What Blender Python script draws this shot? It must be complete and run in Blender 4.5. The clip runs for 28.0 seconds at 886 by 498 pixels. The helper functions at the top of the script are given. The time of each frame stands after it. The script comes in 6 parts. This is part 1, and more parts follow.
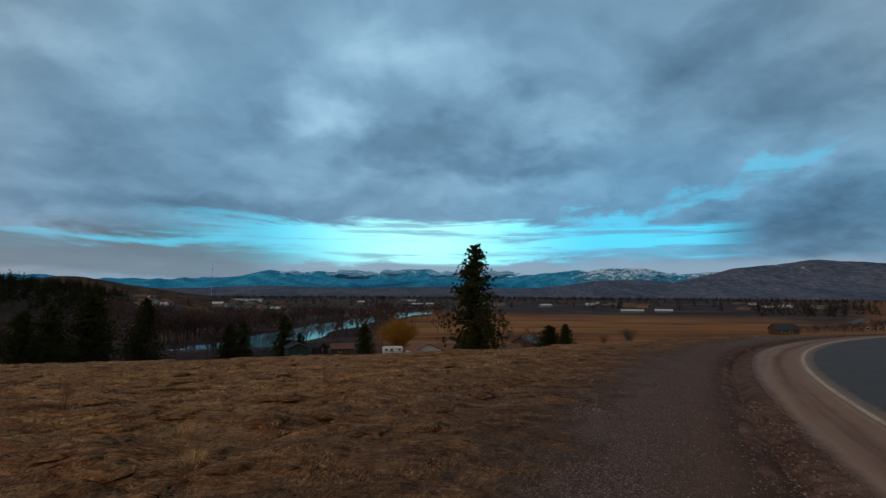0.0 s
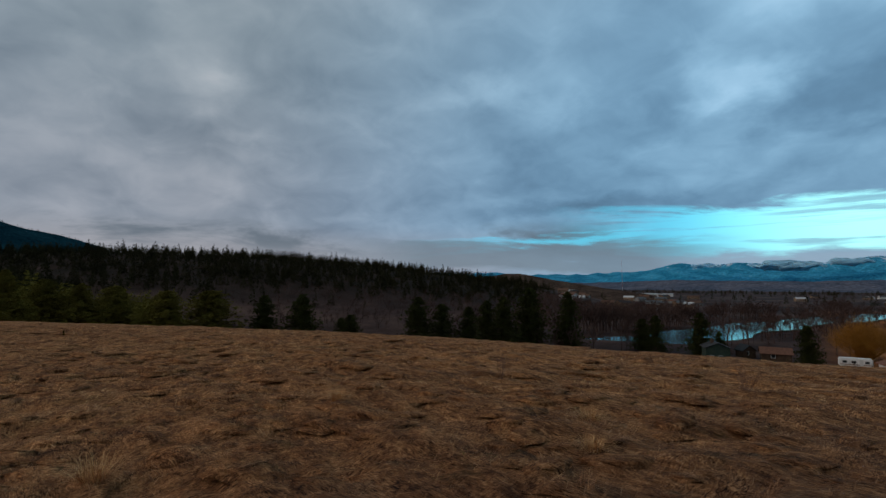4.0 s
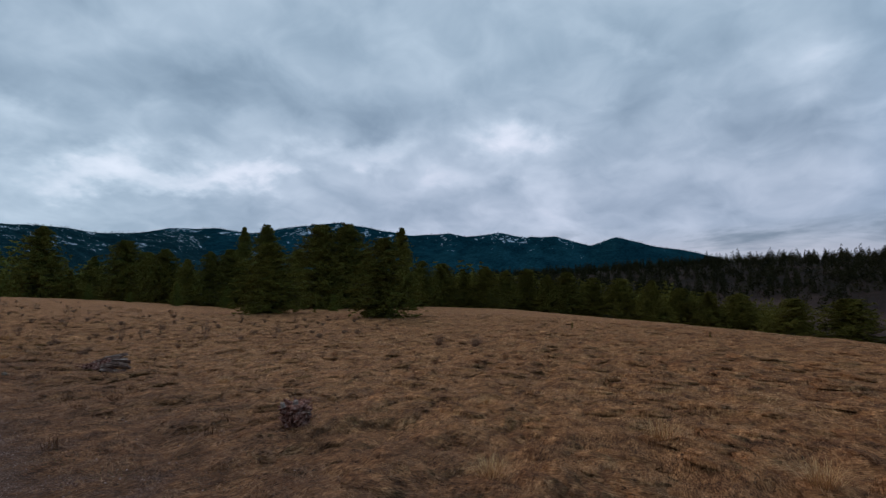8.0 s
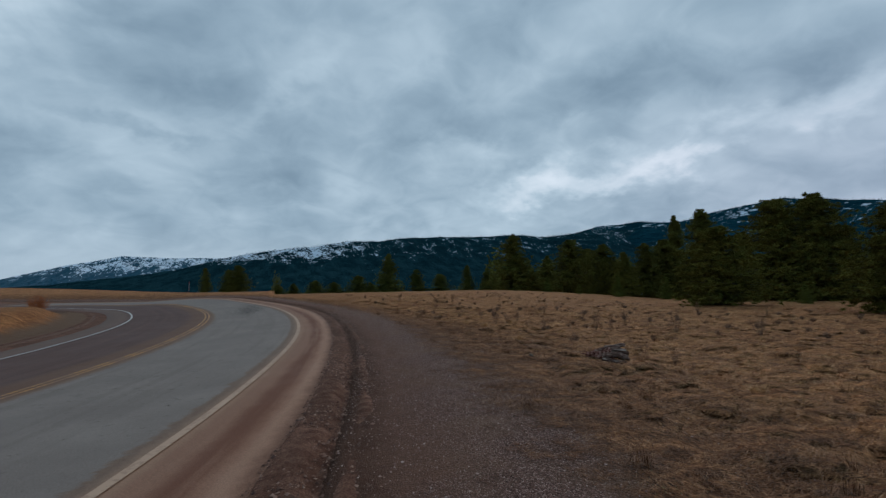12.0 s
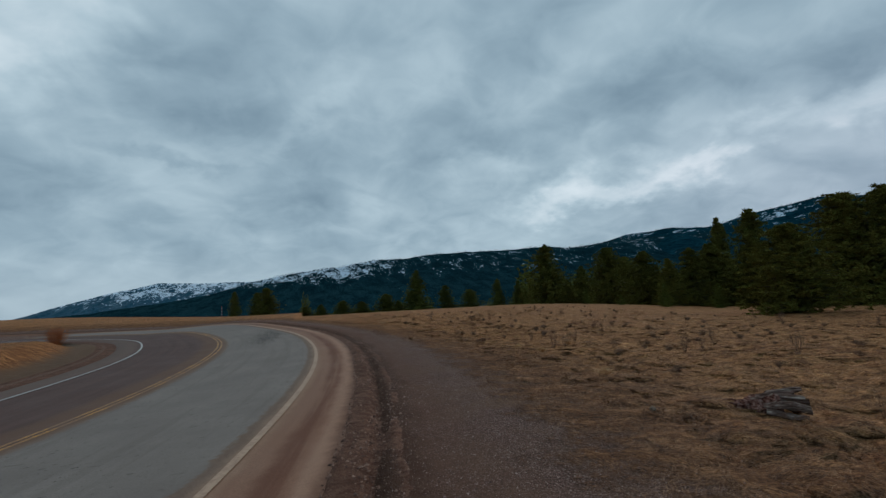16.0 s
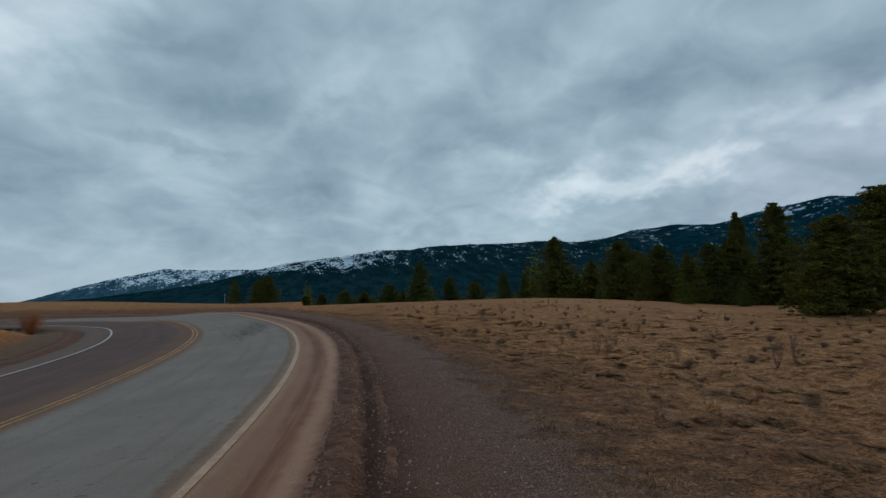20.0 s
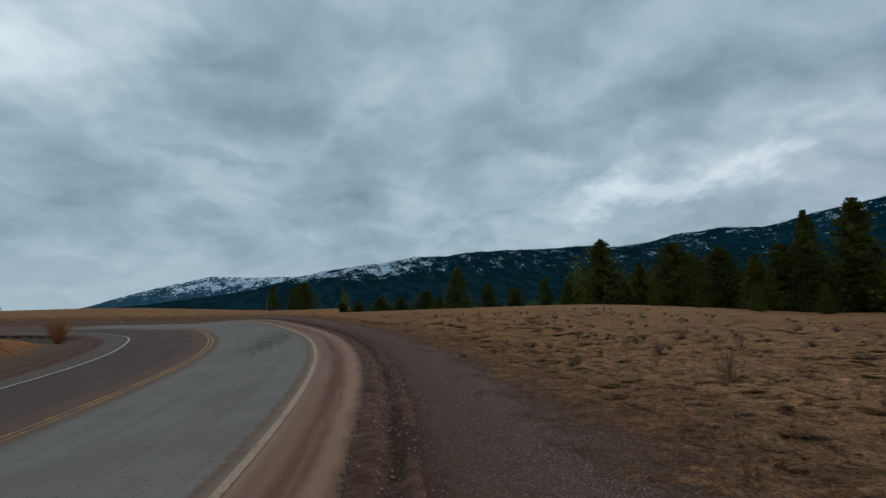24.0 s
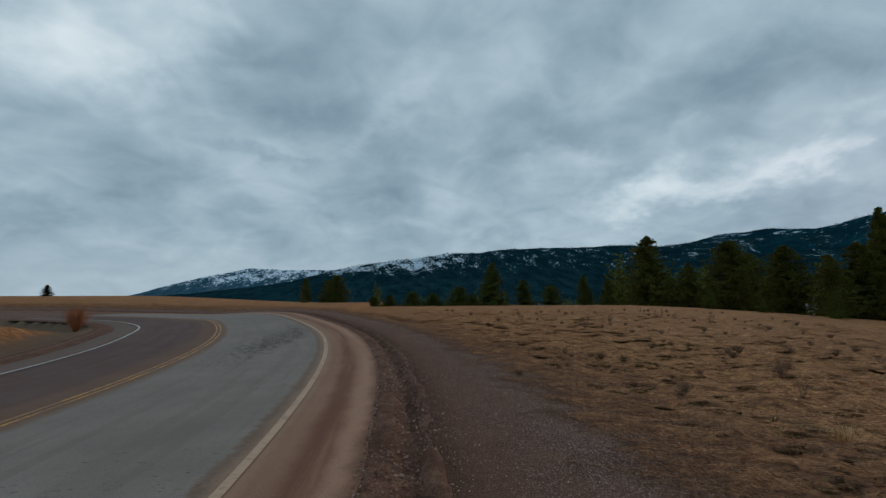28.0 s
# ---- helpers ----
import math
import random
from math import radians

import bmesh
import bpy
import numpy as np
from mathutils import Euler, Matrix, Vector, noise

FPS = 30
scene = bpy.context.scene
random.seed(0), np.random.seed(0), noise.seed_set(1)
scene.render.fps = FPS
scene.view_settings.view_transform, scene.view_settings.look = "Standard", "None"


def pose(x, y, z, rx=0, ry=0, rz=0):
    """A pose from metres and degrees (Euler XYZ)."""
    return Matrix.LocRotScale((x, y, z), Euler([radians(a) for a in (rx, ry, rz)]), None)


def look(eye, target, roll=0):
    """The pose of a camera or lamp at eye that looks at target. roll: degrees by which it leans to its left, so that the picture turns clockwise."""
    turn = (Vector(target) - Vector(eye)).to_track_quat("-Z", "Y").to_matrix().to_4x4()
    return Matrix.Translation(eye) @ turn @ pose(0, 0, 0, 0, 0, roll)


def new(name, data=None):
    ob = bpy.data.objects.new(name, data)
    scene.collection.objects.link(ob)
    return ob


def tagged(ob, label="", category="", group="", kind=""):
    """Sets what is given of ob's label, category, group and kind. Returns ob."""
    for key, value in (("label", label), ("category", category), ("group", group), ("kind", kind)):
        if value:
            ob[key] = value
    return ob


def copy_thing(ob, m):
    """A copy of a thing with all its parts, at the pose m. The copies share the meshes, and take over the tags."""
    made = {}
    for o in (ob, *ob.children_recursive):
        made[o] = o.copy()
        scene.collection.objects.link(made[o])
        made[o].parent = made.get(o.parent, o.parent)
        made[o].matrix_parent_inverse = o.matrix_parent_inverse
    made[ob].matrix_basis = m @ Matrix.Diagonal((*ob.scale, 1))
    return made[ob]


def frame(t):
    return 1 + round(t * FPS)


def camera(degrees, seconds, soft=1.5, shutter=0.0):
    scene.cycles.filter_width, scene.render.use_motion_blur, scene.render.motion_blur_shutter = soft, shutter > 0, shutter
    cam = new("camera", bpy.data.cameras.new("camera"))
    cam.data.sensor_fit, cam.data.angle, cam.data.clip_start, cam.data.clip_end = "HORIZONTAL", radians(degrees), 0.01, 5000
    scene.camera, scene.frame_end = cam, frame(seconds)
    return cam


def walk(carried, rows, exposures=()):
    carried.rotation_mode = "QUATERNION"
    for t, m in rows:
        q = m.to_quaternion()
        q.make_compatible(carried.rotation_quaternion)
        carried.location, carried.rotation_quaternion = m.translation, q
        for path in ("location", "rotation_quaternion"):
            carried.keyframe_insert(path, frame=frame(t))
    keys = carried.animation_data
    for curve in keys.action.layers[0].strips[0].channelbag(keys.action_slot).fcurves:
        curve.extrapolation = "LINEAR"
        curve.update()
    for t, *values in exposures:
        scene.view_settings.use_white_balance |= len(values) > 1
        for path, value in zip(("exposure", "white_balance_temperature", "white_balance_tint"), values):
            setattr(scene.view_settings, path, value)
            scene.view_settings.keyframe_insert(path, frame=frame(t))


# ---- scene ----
cam = camera(86.2, 28.0, soft=1.4)
PATH = [
    (0, (-0.778, -0.530, 1.629), (-0.780, 1.461, 1.814), 0.31),
    (0.5, (-0.794, -0.344, 1.637), (-0.862, 1.647, 1.817), 0.00),
    (1, (-0.770, -0.152, 1.658), (-1.119, 1.809, 1.844), 0.70),
    (1.5, (-0.734, 0.016, 1.668), (-1.279, 1.931, 1.858), 0.80),
    (2, (-0.755, 0.126, 1.668), (-1.479, 1.980, 1.860), 0.60),
    (2.5, (-0.745, 0.164, 1.648), (-1.724, 1.898, 1.833), 0.30),
    (4.5, (-0.630, -0.304, 1.592), (-2.235, 0.876, 1.767), -0.60),
    (5, (-0.610, -0.304, 1.594), (-2.374, 0.611, 1.820), -1.90),
    (5.5, (-0.601, -0.281, 1.587), (-2.473, 0.382, 1.820), -1.40),
    (6, (-0.617, -0.351, 1.553), (-2.572, 0.024, 1.750), -0.40),
    (6.5, (-0.696, -0.450, 1.528), (-2.688, -0.432, 1.710), -0.40),
    (7, (-0.777, -0.582, 1.518), (-2.756, -0.835, 1.657), 0.70),
    (7.5, (-0.816, -0.786, 1.507), (-2.733, -1.329, 1.688), 0.60),
    (8, (-0.770, -0.898, 1.517), (-2.607, -1.669, 1.696), -0.10),
    (8.5, (-0.758, -1.016, 1.507), (-2.486, -2.005, 1.694), 0.40),
    (9, (-0.806, -1.112, 1.499), (-2.334, -2.391, 1.668), 0.30),
    (9.5, (-0.868, -1.253, 1.476), (-2.100, -2.820, 1.631), 0.25),
    (10, (-0.888, -1.515, 1.455), (-1.945, -3.208, 1.585), -0.12),
    (10.5, (-0.837, -1.862, 1.473), (-1.853, -3.578, 1.623), -0.39),
    (11, (-0.955, -2.262, 1.454), (-1.700, -4.108, 1.644), -2.01),
    (11.5, (-0.982, -2.713, 1.341), (-1.616, -4.604, 1.491), -1.24),
    (12, (-0.993, -3.210, 1.421), (-1.637, -5.096, 1.586), -1.23),
    (12.5, (-1.221, -3.662, 1.504), (-1.844, -5.553, 1.699), -1.33),
    (14.5, (-1.389, -5.434, 1.511), (-1.936, -7.347, 1.715), -1.86),
    (15, (-1.409, -5.852, 1.489), (-1.951, -7.765, 1.709), -2.19),
    (15.5, (-1.488, -6.263, 1.524), (-1.979, -8.190, 1.734), -3.10),
    (16, (-1.537, -6.728, 1.567), (-2.077, -8.639, 1.801), -3.27),
    (16.5, (-1.648, -7.176, 1.553), (-2.222, -9.078, 1.782), -2.25),
    (17, (-1.691, -7.611, 1.549), (-2.176, -9.541, 1.741), -1.68),
    (17.5, (-1.781, -8.086, 1.573), (-2.339, -9.990, 1.824), -2.60),
    (18, (-1.892, -8.553, 1.568), (-2.393, -10.476, 1.791), -2.25),
    (18.5, (-1.939, -9.003, 1.582), (-2.434, -10.930, 1.789), -2.48),
    (19, (-2.067, -9.457, 1.582), (-2.630, -11.365, 1.785), -2.22),
    (19.5, (-2.121, -9.907, 1.601), (-2.639, -11.829, 1.792), -1.98),
    (20, (-2.183, -10.398, 1.615), (-2.706, -12.318, 1.816), -2.01),
    (20.5, (-2.296, -10.839, 1.640), (-2.764, -12.774, 1.829), -1.65),
    (21, (-2.307, -11.365, 1.643), (-2.683, -13.320, 1.836), -1.22),
    (21.5, (-2.365, -11.843, 1.622), (-2.741, -13.797, 1.826), -1.36),
    (23.5, (-2.570, -13.698, 1.578), (-2.884, -15.666, 1.744), -1.42),
    (24, (-2.661, -14.116, 1.638), (-3.035, -16.067, 1.871), -2.07),
    (24.5, (-2.779, -14.597, 1.645), (-3.162, -16.546, 1.878), -1.48),
    (25, (-2.831, -15.072, 1.629), (-3.182, -17.026, 1.879), -1.60),
    (25.5, (-2.909, -15.548, 1.634), (-3.295, -17.495, 1.877), -1.34),
    (26, (-2.959, -15.965, 1.668), (-3.255, -17.933, 1.867), -1.09),
    (26.5, (-2.951, -16.421, 1.666), (-3.234, -18.389, 1.881), -1.02),
    (27, (-3.030, -16.873, 1.677), (-3.338, -18.838, 1.890), -0.82),
    (27.5, (-3.062, -17.375, 1.672), (-3.279, -19.352, 1.883), -0.24),
    (28, (-2.996, -17.804, 1.637), (-3.233, -19.778, 1.858), -0.51),
]
EXPOSURES = [(0, -0.47, 7000, 16), (2.5, -0.45, 7000, 16), (5, -0.27, 6800, 18), (6.2, 0.1, 6500, 17), (8, 0.16, 6350, 18), (11, 0.1, 6320, 17), (12.5, 0.04, 6320, 11), (14.5, 0.02, 6470, 9.5), (22, 0.0, 6450, 9.5), (28, -0.02, 6550, 10)]
walk(cam, [(t, look(eye, target, roll)) for t, eye, target, roll in PATH], EXPOSURES)

# ---- world: a heavy overcast with a clear cyan gap to the north ----
EYE0 = (-0.7, -0.5, 1.6)


def smooth(a, b, x):
    t = np.clip((np.asarray(x, float) - a) / (b - a), 0, 1)
    return t * t * (3 - 2 * t)


class Nodes:
    """A short way to write node trees."""

    def __init__(self, tree):
        self.tree = tree
        tree.nodes.clear()

    def add(self, kind):
        return self.tree.nodes.new(kind)

    def put(self, socket, value):
        if isinstance(value, bpy.types.NodeSocket):
            self.tree.links.new(value, socket)
        elif isinstance(value, (tuple, list)) and len(value) == 3 and socket.type == "RGBA":
            socket.default_value = (*value, 1)
        else:
            socket.default_value = value

    def math(self, op, a, b=0.0, c=0.0, clamp=False):
        n = self.add("ShaderNodeMath")
        n.operation, n.use_clamp = op, clamp
        for s, v in zip(n.inputs, (a, b, c)):
            self.put(s, v)
        return n.outputs[0]

    def mix(self, f, a, b, mode="MIX"):
        n = self.add("ShaderNodeMix")
        n.data_type, n.blend_type = "RGBA", mode
        self.put(n.inputs[0], f), self.put(n.inputs[6], a), self.put(n.inputs[7], b)
        return n.outputs[2]

    def noise(self, vector, scale, detail=4.0, rough=0.55, distort=0.0):
        n = self.add("ShaderNodeTexNoise")
        self.put(n.inputs["Vector"], vector)
        n.inputs["Scale"].default_value, n.inputs["Detail"].default_value = scale, detail
        n.inputs["Roughness"].default_value, n.inputs["Distortion"].default_value = rough, distort
        return n.outputs["Fac"]

    def ramp(self, f, *stops):
        n = self.add("ShaderNodeValToRGB")
        self.put(n.inputs[0], f)
        e = n.color_ramp.elements
        while len(e) < len(stops):
            e.new(0.5)
        for el, (p, c) in zip(e, stops):
            el.position, el.color = p, (*c, 1) if isinstance(c, tuple) else (c, c, c, 1)
        return n.outputs[0]

    def band(self, x, a, b):
        """0 below a, 1 above b (or the other way round where a > b), eased."""
        n = self.add("ShaderNodeMapRange")
        n.interpolation_type = "SMOOTHSTEP"
        self.put(n.inputs[0], x)
        if a < b:
            lims = (a, b, 0, 1)
        else:
            lims = (b, a, 1, 0)
        for s, v in zip(n.inputs[1:5], lims):
            s.default_value = v
        return n.outputs[0]

    def mapped(self, vector, scale=(1, 1, 1), rot=(0, 0, 0), loc=(0, 0, 0)):
        n = self.add("ShaderNodeMapping")
        self.put(n.inputs[0], vector)
        n.inputs[1].default_value, n.inputs[2].default_value, n.inputs[3].default_value = loc, rot, scale
        return n.outputs[0]


# thinner and thicker parts of the cloud deck: bearing, elevation, half width, half height and lean in degrees, stops
NORTH_DECK = [(2, 17.0, 21.0, 2.6, 4, -0.5), (32, 13.1, 10.8, 2.5, 0, -0.25), (29, 8.6, 13.0, 1.7, 0, -0.55), (37, 22.5, 6.3, 2.7, 25, 0.35), (15, 20.4, 5.8, 4.6, 40, 0.75), (3, 27.7, 15.0, 4.5, 15, 0.7), (-7, 13.1, 12.3, 1.7, 0, 0.3), (-11, 23.2, 4.7, 1.8, 25, -0.4),
              (-29, 24.3, 12.7, 4.0, -25, -0.65), (-39, 19.7, 7.5, 3.5, -10, -0.5), (-38, 6.6, 8.5, 4.2, 0, -1.1), (-16, 20.0, 11.0, 2.8, -12, 0.5), (42, 23.7, 6.0, 2.3, 0, 0.25), (22, 16.8, 7.3, 1.8, 0, -0.2), (13, 12.5, 10.7, 1.6, 0, 0.2), (-41, 27.0, 6.0, 3.0, 0, -0.3)]
WEST_DECK = [(104, 18.0, 6.3, 2.7, 10, 0.45), (102, 13.2, 5.6, 1.6, 10, 0.25), (91, 26.2, 5.2, 1.6, 25, 0.3), (75, 22.7, 7.5, 1.8, 10, 0.22), (47, 22.9, 7.3, 2.4, 0, 0.3), (58, 19.8, 8.4, 1.6, 0, 0.22), (85, 24.0, 6.9, 2.3, 0, -0.2),
             (65, 26.6, 9.3, 3.0, 0, -0.15), (31, 16.2, 8.7, 2.8, -12, -0.25), (56, 31.5, 6.5, 1.6, 0, 0.25), (20, 16.1, 4.3, 3.4, -20, 0.15), (78, 16.0, 11.9, 2.6, 8, -0.12), (69, 15.5, 4.2, 1.2, 0, 0.2), (33, 25.6, 7.8, 2.1, 0, 0.15), (105, 24.9, 5.1, 2.0, 0, -0.15)]
HILL_DECK = [(133, 12.7, 5.3, 1.4, -8, 0.35), (141, 11.8, 7.2, 1.4, 0, 0.4), (152, 11.5, 6.4, 2.3, -15, 0.5), (124, 16.5, 8.1, 1.8, -8, 0.5), (110, 14.7, 9.0, 1.7, 0, 0.3), (104, 18.7, 5.5, 2.2, 0, 0.35), (155, 19.3, 5.8, 2.1, 0, -0.35),
             (143, 21.3, 9.3, 3.0, 0, -0.3), (123, 21.5, 12.4, 2.5, 0, -0.3), (95, 19.6, 9.6, 3.0, 0, -0.1), (72, 19.9, 6.3, 2.7, -15, 0.3), (86, 19.7, 6.2, 2.3, 0, 0.18), (101, 8.1, 9.8, 1.7, 0, 0.2), (128, 28.1, 10.1, 2.5, 0, -0.1), (79, 15.0, 7.2, 1.9, 0, -0.1)]
SOUTH_DECK = [(132, 13.3, 3.6, 1.1, -8, 0.3), (141, 12.7, 7.0, 1.9, -10, 0.45), (150, 11.7, 5.0, 2.8, -25, 0.4), (158, 15.3, 5.9, 2.6, -30, 0.3), (161, 23.4, 14.3, 4.2, -25, -0.35), (180, 13.9, 6.6, 5.0, -40, -0.3), (194, 24.8, 12.2, 4.3, -20, -0.35), (213, 23.5, 8.5, 5.2, 0, 0.85),
              (180, 22.6, 8.5, 1.6, -35, 0.22), (195, 16.7, 6.8, 1.0, 5, -0.3), (213, 8.9, 5.0, 1.6, 5, -0.3), (188, 6.3, 11.0, 2.6, 0, -0.05), (203, 12.1, 8.1, 2.2, 0, -0.2), (137, 21.9, 9.1, 2.8, -10, -0.15), (172, 31.9, 12.3, 2.7, 0, -0.25), (205, 29.0, 9.0, 3.0, 20, 0.5)]


def build_world():
    world = bpy.data.worlds.new("overcast_sky")
    scene.world = world
    world.use_nodes = True
    N = Nodes(world.node_tree)
    co = N.add("ShaderNodeTexCoord").outputs["Generated"]
    sep = N.add("ShaderNodeSeparateXYZ")
    N.put(sep.inputs[0], co)
    x, y, z = sep.outputs
    up = N.math("MAXIMUM", z, 0.0)
    # the cloud deck is a sheet overhead: directions are laid out on it
    k = N.math("DIVIDE", 1.0, N.math("ADD", up, 0.4))
    comb = N.add("ShaderNodeCombineXYZ")
    N.put(comb.inputs[0], N.math("MULTIPLY", x, k)), N.put(comb.inputs[1], N.math("MULTIPLY", y, k))
    deck = comb.outputs[0]
    mid = N.noise(N.mapped(deck, (1, 1, 1), (0, 0, 0), (0.4, 6.2, 0)), 3.0, 3, 0.5, 0.5)
    fine = N.noise(N.mapped(deck, (1, 1, 1), (0, 0, 0), (4.4, 2.2, 0)), 7.5, 4, 0.55, 0.6)
    # bearing and elevation in degrees, bent a little so that the parts of the deck have woolly edges
    bearing_ = N.math("ADD", 80.0, N.math("MULTIPLY", N.math("ARCTAN2", N.math("SUBTRACT", N.math("MULTIPLY", x, -math.cos(radians(80))), N.math("MULTIPLY", y, math.sin(radians(80)))),
                                                              N.math("SUBTRACT", N.math("MULTIPLY", y, math.cos(radians(80))), N.math("MULTIPLY", x, math.sin(radians(80))))), 57.2958))
    height_ = N.math("MULTIPLY", N.math("ARCSINE", z), 57.2958)
    flat = N.add("ShaderNodeCombineXYZ")
    N.put(flat.inputs[0], bearing_), N.put(flat.inputs[1], height_)
    shift = N.add("ShaderNodeTexNoise")
    N.put(shift.inputs["Vector"], deck)
    shift.inputs["Scale"].default_value, shift.inputs["Detail"].default_value, shift.inputs["Roughness"].default_value = 3.2, 5, 0.6
    bent = N.add("ShaderNodeVectorMath")
    bent.operation = "MULTIPLY_ADD"
    N.put(bent.inputs[0], shift.outputs["Color"])
    bent.inputs[1].default_value = (22, 12, 0)
    N.put(bent.inputs[2], flat.outputs[0])
    place = N.mapped(bent.outputs[0], (1, 1, 1), (0, 0, 0), (-11, -6, 0))
    total = N.math("ADD", N.math("MULTIPLY", N.math("SUBTRACT", mid, 0.5), 1.3), N.math("MULTIPLY", N.math("SUBTRACT", fine, 0.5), 0.75))
    for az, el, wide, high, lean, stops in NORTH_DECK + WEST_DECK + HILL_DECK + SOUTH_DECK:
        m = N.add("ShaderNodeMapping")
        m.vector_type = "TEXTURE"
        N.put(m.inputs[0], place)
        m.inputs[1].default_value, m.inputs[2].default_value, m.inputs[3].default_value = (az, el, 0), (0, 0, radians(lean)), (wide * 1.5, high * 1.5, 1)
        ln = N.add("ShaderNodeVectorMath")
        ln.operation = "LENGTH"
        N.put(ln.inputs[0], m.outputs[0])
        total = N.math("MULTIPLY_ADD", N.band(ln.outputs["Value"], 1.0, 0.0), stops, total)
    total = N.math("ADD", total, N.math("MULTIPLY", N.band(y, 0.55, -0.35), 0.22))
    tone = N.ramp(N.math("MULTIPLY_ADD", total, 0.3, 0.46), (0.15, (0.115, 0.175, 0.23)), (0.36, (0.205, 0.3, 0.378)), (0.48, (0.288, 0.4, 0.482)), (0.63, (0.42, 0.545, 0.625)), (0.88, (0.74, 0.83, 0.89)))
    # towards the north the light is bluer
    north = N.band(y, 0.25, 0.93)
    tone = N.mix(north, tone, N.mix(1.0, tone, (0.77, 1.2, 1.5), "MULTIPLY"))
    tone = N.mix(N.math("MULTIPLY", N.band(x, -0.45, -0.95), N.band(z, 0.5, 0.1)), tone, N.mix(1.0, tone, (1.1, 1.0, 1.02), "MULTIPLY"))
    # darker streaks of cloud low over the western hill, with a warm light under them
    west = N.math("MULTIPLY", N.band(x, -0.45, -0.8), N.band(z, 0.13, 0.03))
    tone = N.mix(N.math("MULTIPLY", west, 0.5), tone, (0.52, 0.47, 0.47))
    streak = N.noise(N.mapped(co, (1.8, 1.8, 7), (0, 0, 0), (0.3, 0.9, 0.2)), 1.5, 6, 0.6, 0.4)
    bank = N.math("MULTIPLY", N.math("MULTIPLY", N.band(z, 0.14, 0.1), N.band(z, 0.045, 0.085)), N.band(streak, 0.47, 0.6))
    tone = N.mix(N.math("MULTIPLY", bank, N.math("MULTIPLY", N.band(x, 0.0, -0.5), N.math("MULTIPLY", N.band(y, -0.35, 0.0), 0.8))), tone, (0.12, 0.18, 0.235))
    # the clear strip above the northern mountains
    sky = N.add("ShaderNodeTexSky")
    sky.sky_type, sky.sun_disc, sky.sun_elevation, sky.sun_rotation = "NISHITA", False, radians(9), radians(227)
    clear = N.mix(1.0, N.mix(1.0, sky.outputs[0], (0.01, 0.02, 0.02), "MULTIPLY"),
                  N.mix(N.band(N.math("ABSOLUTE", N.math("ADD", x, 0.04)), 0.36, 0.02), (0.08, 0.95, 1.4), (0.6, 1.7, 1.8)), "ADD")
    ragged = N.noise(N.mapped(co, (2.0, 2.0, 15), (0, radians(4), 0)), 1.4, 7, 0.62, 0.5)
    wisps = N.noise(N.mapped(co, (1.5, 1.5, 30), (0, 0, 0), (0.7, 0.2, 0.4)), 1.6, 6, 0.6, 0.3)
    lift = N.math("MULTIPLY_ADD", N.math("SUBTRACT", ragged, 0.5), 7.0, height_)
    gap = N.math("MULTIPLY", N.math("MULTIPLY", N.band(lift, 8.6, 7.4), N.band(lift, 3.0, 4.4)), N.math("MULTIPLY", N.band(bearing_, -35, -27), N.band(bearing_, 36, 14)))
    # a thinner, paler streak of it farther west, and three torn holes above its eastern end
    slip = N.math("ABSOLUTE", N.math("SUBTRACT", N.math("ADD", lift, N.math("MULTIPLY", N.math("SUBTRACT", bearing_, 20.0), 0.045)), 6.0))
    gap = N.math("MAXIMUM", gap, N.math("MULTIPLY", N.math("MULTIPLY", N.band(slip, 1.1, 0.2), 0.7), N.math("MULTIPLY", N.band(bearing_, 8, 22), N.band(bearing_, 54, 36))))
    for az, el, wide, high, much in ((-36.5, 13.2, 7.5, 1.8, 0.42), (-27, 10.6, 6.5, 1.5, 0.4), (-19, 8.9, 6.5, 1.5, 0.7)):
        m = N.add("ShaderNodeMapping")
        m.vector_type = "TEXTURE"
        N.put(m.inputs[0], place)
        m.inputs[1].default_value, m.inputs[2].default_value, m.inputs[3].default_value = (az, el, 0), (0, 0, radians(-14)), (wide, high, 1)
        ln = N.add("ShaderNodeVectorMath")
        ln.operation = "LENGTH"
        N.put(ln.inputs[0], m.outputs[0])
        gap = N.math("MAXIMUM", gap, N.math("MULTIPLY", N.math("MULTIPLY", N.band(ln.outputs["Value"], 1.0, 0.2), much), N.band(ragged, 0.4, 0.55)))
    gap = N.math("MULTIPLY", gap, N.math("SUBTRACT", 1.0, N.math("MULTIPLY", N.band(wisps, 0.5, 0.62), 0.7)))
    tone = N.mix(gap, tone, clear)
    # a long grey bank under the clear strip in the north-west
    shelf = N.math("MULTIPLY", N.math("MULTIPLY", N.band(lift, 5.6, 4.4), N.band(lift, 1.0, 2.2)), N.math("MULTIPLY", N.band(bearing_, 12, 24), N.band(bearing_, 62, 48)))
    tone = N.mix(N.math("MULTIPLY", shelf, 0.75), tone, (0.17, 0.26, 0.34))
    # the east of the clear strip is a deeper blue
    tone = N.mix(N.math("MULTIPLY", N.band(bearing_, 6, -26), N.band(height_, 22, 8)), tone, N.mix(1.0, tone, (0.8, 1.0, 1.07), "MULTIPLY"))
    # grey-lavender cloud just over the northern tops
    low = N.math("MULTIPLY", N.band(N.math("ADD", z, N.math("MULTIPLY", N.math("SUBTRACT", ragged, 0.5), 0.06)), 0.075, 0.048), N.math("MULTIPLY", N.band(y, 0.5, 0.8), N.band(bearing_, 26, 14)))
    tone = N.mix(N.math("MULTIPLY", low, 0.75), tone, (0.36, 0.56, 0.74))
